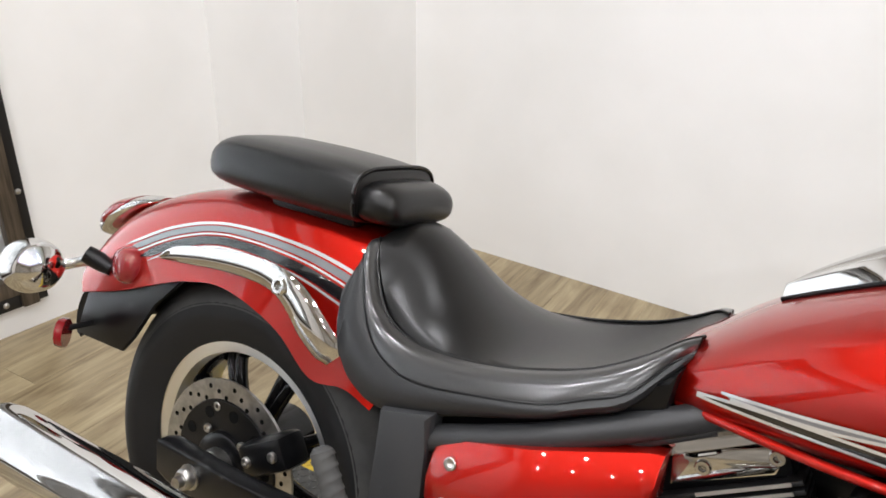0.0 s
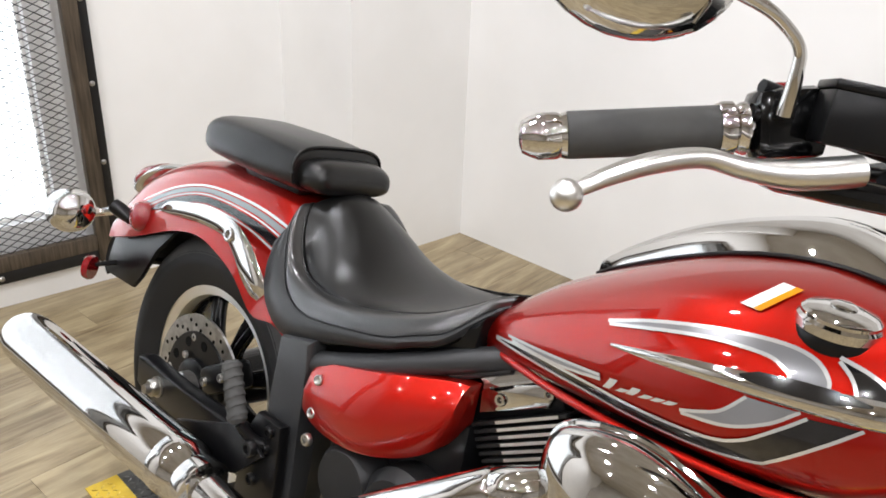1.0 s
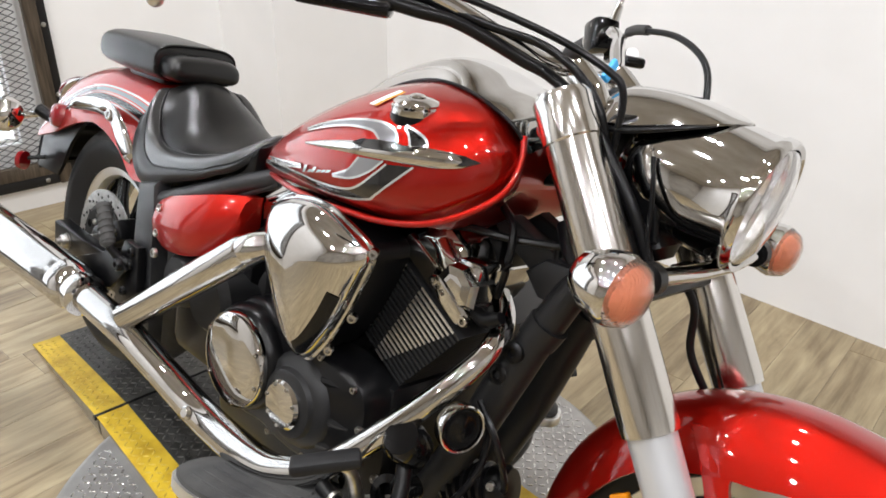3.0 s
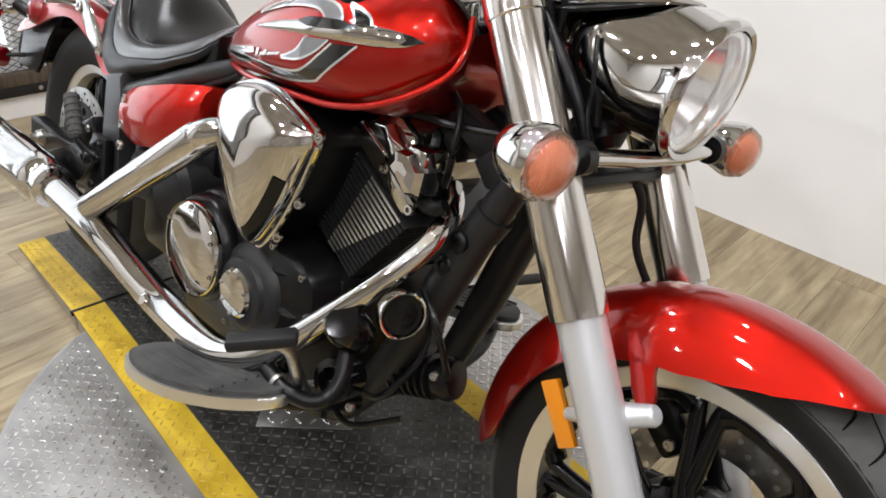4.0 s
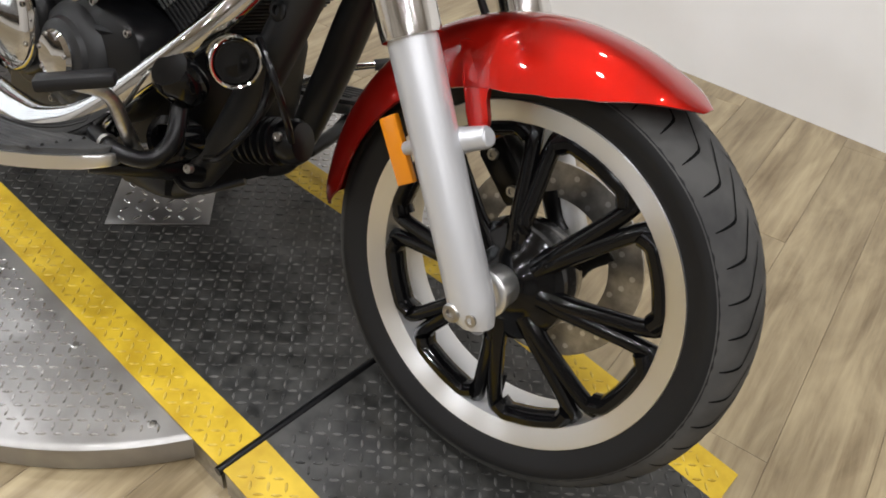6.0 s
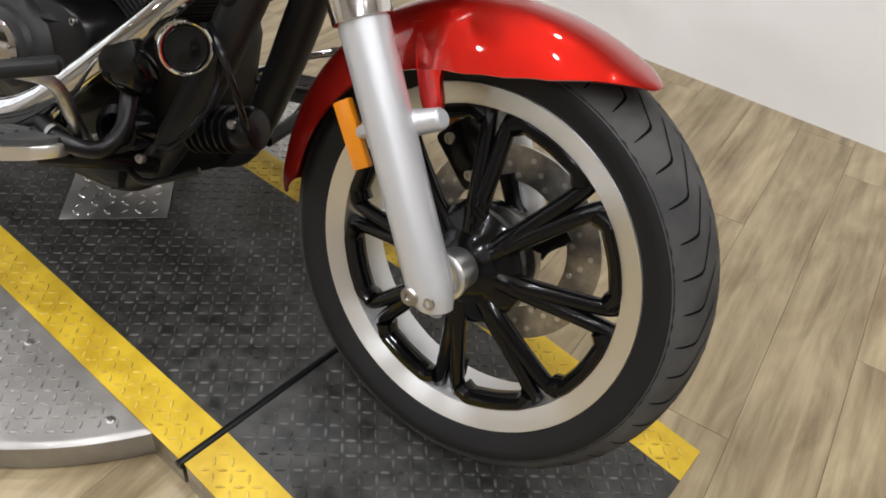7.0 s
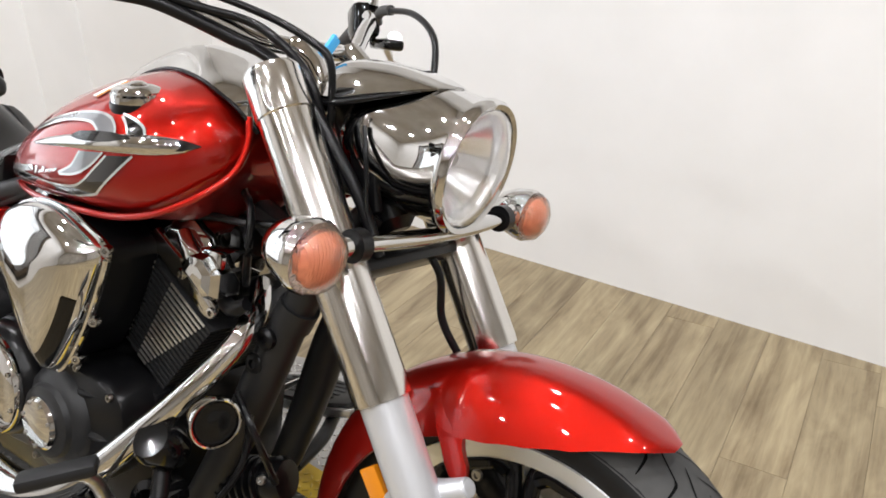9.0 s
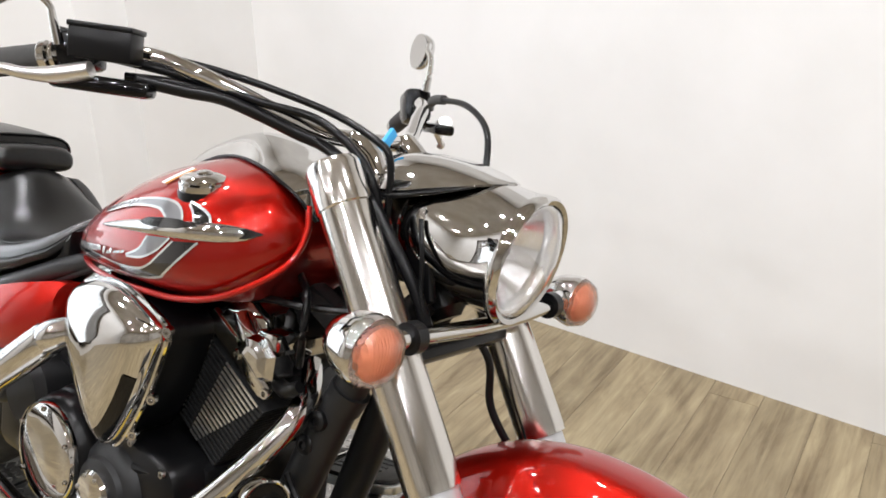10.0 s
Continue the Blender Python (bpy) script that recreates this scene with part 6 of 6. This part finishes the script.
    # mirror
    c = Vector((0.985, s * 0.425, 1.172)) if s > 0 else Vector((0.962, s * 0.452, 1.140))
    bm = bmesh.new()
    if s > 0:
        tube(bm, [(1.075, s * 0.335, 1.085), (1.080, s * 0.335, 1.12), (1.070, s * 0.345, 1.150), (1.04, s * 0.372, 1.168), (c.x + 0.028, s * 0.41, c.z + 0.012)], [0.009, 0.006, 0.006, 0.006, 0.008], 12, 4)
    else:
        tube(bm, [(1.060, -0.376, 1.058), (1.062, -0.385, 1.084), (1.061, -0.390, 1.100), (1.052, -0.403, 1.112), (1.036, -0.422, 1.122), (0.990, -0.446, 1.138)], [0.0065, 0.0048, 0.0042, 0.0042, 0.0048, 0.008], 12, 5)
    part("mirror_stem", bm, CHROME, bike, "chrome mirror stem")
    nrm = Vector((-0.74, 0.64, 0.12)).normalized() if s < 0 else Vector((-0.55, -0.83, 0.12)).normalized()
    u = Vector((0, 1, 0)) - nrm * nrm[1]
    u.normalize()
    v = nrm.cross(u)
    big = 0.92 if s > 0 else 1.22
    rings = []
    for k, h in ((0.97, 0.010), (1.0, 0.006), (0.99, -0.002), (0.90, -0.008), (0.5, -0.014), (0.0, -0.016)):
        rings.append([c + nrm * h + k * big * (0.063 * math.cos(a) * u + 0.041 * (1 + 0.12 * math.sin(a)) * math.sin(a) * v) for a in (2 * math.pi * q / 28 for q in range(28))])
    shell = part("mirror_shell", loft(bmesh.new(), rings, True), CHROME, bike, "chrome oval mirror")
    rings = [[c + nrm * 0.0105 + k * big * (0.060 * math.cos(a) * u + 0.038 * (1 + 0.12 * math.sin(a)) * math.sin(a) * v) for a in (2 * math.pi * q / 28 for q in range(28))] for k in (0.98, 0.0)]
    part("mirror_glass", loft(bmesh.new(), rings, False), CHROME, shell, "mirror glass")
# brake fluid box, risers, key
m = Matrix.Translation((1.111, -0.345, 1.062)) @ Matrix.Rotation(radians(33), 4, "Z")
bm = bmesh.new()
box(bm, (-0.039, -0.018, -0.018), (0.039, 0.018, 0.020), 0.003, m)
tank_box = part("brake_fluid_box", bm, BLACK, bike, "black square brake fluid reservoir")
bm = bmesh.new()
box(bm, (-0.0405, -0.0195, 0.018), (0.0405, 0.0195, 0.025), 0.002, m)
part("lid", bm, BLACK, tank_box)
for s in (-1, 1):
    bm = bmesh.new()
    tube(bm, [(1.318, s * 0.055, 0.935), (1.30, s * 0.055, 0.965), (1.272, s * 0.055, 0.985), (1.264, s * 0.055, 0.998)], [0.020, 0.019, 0.020, 0.014], 16, 1)
    part("bar_riser", bm, CHROME, bike, "chrome handlebar riser")
bm = bmesh.new()
box(bm, (-0.004, -0.008, -0.017), (0.004, 0.008, 0.017), 0.003, Matrix.Translation((1.300, -0.025, 0.995)) @ Matrix.Rotation(radians(-40), 4, "X"))
part("key_tag", bm, BLUE, bike, "blue key tag")
# cables
for pts, r in (([(1.035, -0.365, 1.075), (1.082, -0.30, 1.066), (1.105, -0.26, 1.062), (1.153, -0.20, 1.053), (1.213, -0.15, 1.038), (1.279, -0.11, 1.018), (1.343, -0.10, 0.994), (1.364, -0.095, 0.976), (1.368, -0.09, 0.934), (1.36, -0.08, 0.86)], 0.0052),
               ([(1.035, -0.37, 1.055), (1.094, -0.31, 1.049), (1.149, -0.24, 1.038), (1.20, -0.18, 1.022), (1.25, -0.13, 1.012), (1.298, -0.12, 0.992), (1.33, -0.105, 0.962), (1.351, -0.10, 0.93), (1.37, -0.085, 0.86), (1.40, -0.07, 0.77)], 0.0060),
               ([(1.12, -0.31, 1.028), (1.15, -0.26, 1.022), (1.175, -0.22, 1.019), (1.204, -0.18, 1.005), (1.236, -0.14, 0.987), (1.269, -0.11, 0.972), (1.33, -0.105, 0.935), (1.40, -0.10, 0.86), (1.44, -0.09, 0.80), (1.462, -0.08, 0.745)], 0.0085),
               ([(1.09, -0.305, 1.030), (1.14, -0.25, 1.030), (1.19, -0.19, 1.012), (1.245, -0.13, 0.985), (1.30, -0.10, 0.95), (1.34, -0.08, 0.90)], 0.0060),
               ([(1.115, 0.310, 1.052), (1.169, 0.238, 1.065), (1.205, 0.215, 1.067), (1.29, 0.170, 1.062), (1.36, 0.130, 1.030), (1.391, 0.098, 0.975), (1.40, 0.075, 0.90), (1.40, 0.05, 0.82)], 0.0052)):
    bar("control_cable", pts, r, BLACK, "black control cable", 6, 1.0, (0, 0, 1), 10)
bar("cable_boot", [(1.160, 0.249, 1.063), (1.185, 0.226, 1.067), (1.215, 0.210, 1.068)], 0.0085, RUBBER, "", 3)

# ---- headlight ----
ax = Vector((0.984, 0.045, -0.17)).normalized()
hc = Vector((1.522, 0.002, 0.871))
bm = bmesh.new()
lathe(bm, [(0.030, -0.168), (0.058, -0.160), (0.076, -0.140), (0.0845, -0.10), (0.0870, -0.05), (0.0875, 0.004), (0.0905, 0.008), (0.0905, 0.018), (0.0865, 0.024), (0.080, 0.022)], hc, ax, 56, cap=False)
lamp = part("headlight", bm, CHROME, bike, "round chrome headlight")
bm = bmesh.new()
lathe(bm, [(0.0, -0.075), (0.03, -0.065), (0.056, -0.03), (0.078, 0.012)], hc, ax, 48, cap=False)
part("reflector", bm, LAMPMIRROR, lamp, "mirror headlight reflector")
bm = bmesh.new()
lathe(bm, [(0.081, 0.018), (0.075, 0.025), (0.052, 0.033), (0.024, 0.037), (0.0, 0.038)], hc, ax, 48, cap=False)
lens = part("lens", bm, CLEAR, lamp, "clear headlight lens")
lens.visible_shadow = False
mod = lens.modifiers.new("thickness", "SOLIDIFY")
mod.thickness = 0.003
bm = bmesh.new()
lathe(bm, [(0.012, -0.05), (0.012, -0.022), (0.008, -0.016), (0, -0.016)], hc, ax, 20)
part("bulb_shield", bm, STEEL, lamp)
bm = bmesh.new()
lathe(bm, [(0.0785, 0.004), (0.0785, 0.016), (0.0705, 0.014), (0.0665, 0.006), (0.068, -0.002)], hc, ax, 56, cap=False)
part("inner_bezel", bm, LAMPMIRROR, lamp, "bright inner bezel of the headlight")
# chrome visor above and behind the lamp
bm = bmesh.new()
rings = []
for x, w, z, h in spline([(1.312, 0.052, 0.944, 0.026), (1.336, 0.084, 0.934, 0.048), (1.375, 0.092, 0.934, 0.052), (1.42, 0.086, 0.944, 0.040), (1.46, 0.070, 0.953, 0.024), (1.485, 0.046, 0.960, 0.010), (1.498, 0.014, 0.963, 0.003)], 4):
    rings.append([Vector((x, w * math.copysign(abs(q) ** 0.8, q), z + h * (1 - abs(q) ** 2.2))) for q in (-1 + k / 9 for k in range(19))])
loft(bm, rings, False, False)
visor = part("headlight_visor", bm, CHROME, bike, "chrome visor above the headlight")
mod = visor.modifiers.new("thickness", "SOLIDIFY")
mod.thickness = 0.004
for s in (-1, 1):
    bm = bmesh.new()
    tube(bm, [(1.330, s * 0.080, 0.928), (1.345, s * 0.087, 0.925), (1.375, s * 0.090, 0.927), (1.42, s * 0.084, 0.938), (1.455, s * 0.070, 0.948), (1.477, s * 0.052, 0.955)], [0.003, 0.0042, 0.0042, 0.0035, 0.0025, 0.0012], 8, 4)
    part("visor_seal", bm, BLACK, visor)
    bm = bmesh.new()
    prism(bm, [(1.385, 0.915), (1.418, 0.910), (1.435, 0.86), (1.452, 0.80), (1.432, 0.785), (1.412, 0.82), (1.392, 0.87)], lambda u, v, w: Vector((u, s * (0.066 + w), v)), 0.012, 0.004)
    part("headlight_bracket", bm, BLACK, bike, "black headlight bracket")
    bar("headlight_wire", [(1.425, s * 0.090, 0.905), (1.440, s * 0.096, 0.855), (1.447, s * 0.094, 0.80), (1.46, s * 0.085, 0.765)], 0.0032, BLACK, "", 4, 1.0, (0, 0, 1), 8)
    # front indicator
    c = Vector((1.490, s * 0.250, 0.779))
    fwd = Vector((0.985, 0, -0.1)).normalized()
    bm = bmesh.new()
    lathe(bm, [(0.0, -0.048), (0.012, -0.046), (0.026, -0.036), (0.037, -0.016), (0.0415, 0.004), (0.0425, 0.014), (0.040, 0.018)], c, fwd, 32)
    sig = part("front_indicator", bm, CHROME, bike, "chrome bullet turn signal with an amber lens")
    bm = bmesh.new()
    lathe(bm, [(0.0405, 0.014), (0.040, 0.020), (0.034, 0.033), (0.022, 0.041), (0.0, 0.044)], c, fwd, 32)
    lens = part("lens", bm, AMBER, sig, "amber ribbed lens")
    bm = bmesh.new()
    lathe(bm, [(0.026, 0.0165), (0.023, 0.024), (0.014, 0.031), (0.0, 0.034)], c, fwd, 28)
    part("bulb_cup", bm, AMBERCORE, sig, "orange bulb cup")
    bm = bmesh.new()
    tube(bm, [c + Vector((0.0, -s * 0.030, 0.0)), c + Vector((0.004, -s * 0.055, 0.0)), c + Vector((0.006, -s * 0.075, 0.0))], [0.020, 0.014, 0.013], 18, 3)
    part("stalk", bm, CHROME, sig)
    bm = bmesh.new()
    tube(bm, [c + Vector((0.006, -s * 0.070, 0.0)), c + Vector((0.006, -s * 0.088, 0.0))], [0.020, 0.020], 18, 1)
    part("stalk_collar", bm, BLACK, sig)
bar("indicator_bar", [(1.497, -0.165, 0.779), (1.500, -0.10, 0.777), (1.503, -0.05, 0.776), (1.503, 0.05, 0.776), (1.500, 0.10, 0.777), (1.497, 0.165, 0.779)], [0.012, 0.0135, 0.014, 0.014, 0.0135, 0.012], CHROME, "chrome indicator mounting bar", 5, 0.8)

# ---- floor of vinyl planks ----
bm = bmesh.new()
box(bm, (-1.6, -6.2, FLOOR_Z - 0.1), (6.15, 2.1, FLOOR_Z - 0.0025))
floor = thing("floor", bm, JOINT, "light brown wood-plank vinyl floor", "floor", "structure")
PL, PWID = 1.22, 0.152
turn = Matrix.Rotation(radians(97), 4, "Z")


def plank_mesh(outline):
    """A plank from its 2D outline, the top edges eased."""
    n = len(outline)
    c = [sum(p[k] for p in outline) / n for k in (0, 1)]
    inner = [(p[0] - math.copysign(0.0006, p[0] - c[0]), p[1] - math.copysign(0.0006, p[1] - c[1])) for p in outline]
    verts = [(u, v, -0.0025) for u, v in outline] + [(u, v, -0.0003) for u, v in outline] + [(u, v, 0.0) for u, v in inner]
    faces = [tuple(range(2 * n, 3 * n))]
    for ring in (0, n):
        faces += [(ring + i, ring + (i + 1) % n, ring + n + (i + 1) % n, ring + n + i) for i in range(n)]
    me = bpy.data.meshes.new("plank")
    me.from_pydata(verts, [], faces)
    me.materials.append(WOOD)
    return me


def clip(poly, axis, limit, keep_below):
    out = []
    for a, b in zip(poly, poly[1:] + poly[:1]):
        ia, ib = ((p[axis] <= limit) == keep_below for p in (a, b))
        if ia:
            out.append(a)
        if ia != ib:
            t = (limit - a[axis]) / (b[axis] - a[axis])
            out.append(a + (b - a) * t)
    return out


rect = [Vector(p) for p in ((-PL / 2 + 0.0005, -PWID / 2 + 0.0005, 0), (PL / 2 - 0.0005, -PWID / 2 + 0.0005, 0), (PL / 2 - 0.0005, PWID / 2 - 0.0005, 0), (-PL / 2 + 0.0005, PWID / 2 - 0.0005, 0))]
whole = plank_mesh([(v.x, v.y) for v in rect])
rng = random.Random(5)
far_v, far_f = [], []
far_place = Matrix.Translation((1.0, 0.2, FLOOR_Z)) @ turn
far_back = far_place.inverted()
for row in range(-42, 24):
    shift = rng.random() * PL
    for col in range(-8, 8):
        m = turn @ Matrix.Translation((col * PL + shift, row * PWID, 0))
        c = m.translation + Vector((1.0, 0.2, 0))
        m = Matrix.Translation((1.0, 0.2, FLOOR_Z)) @ m
        corners = [m @ v for v in rect]
        poly = corners
        for axis, limit, below in ((0, -1.40, False), (0, 6.05, True), (1, -6.10, False), (1, 1.93, True)):
            poly = clip(poly, axis, limit, below) if poly else poly
        if len(poly) < 3:
            continue
        if -1.6 < c.x < 3.6 and -1.7 < c.y < 2.4:
            inside = all((a - b).length < 1e-6 for a, b in zip(poly, corners)) and len(poly) == 4
            back = m.inverted()
            ob = new("plank", whole if inside else plank_mesh([((back @ v).x, (back @ v).y) for v in poly]))
            ob.matrix_world = m
            ob.parent = floor
        else:
            n = len(far_v)
            far_v += [tuple(far_back @ v) for v in poly]
            far_f.append(tuple(range(n, n + len(poly))))
far = joined("far_planks", far_v, far_f, WOOD, floor, "light brown vinyl planks")
far.matrix_basis = far_place
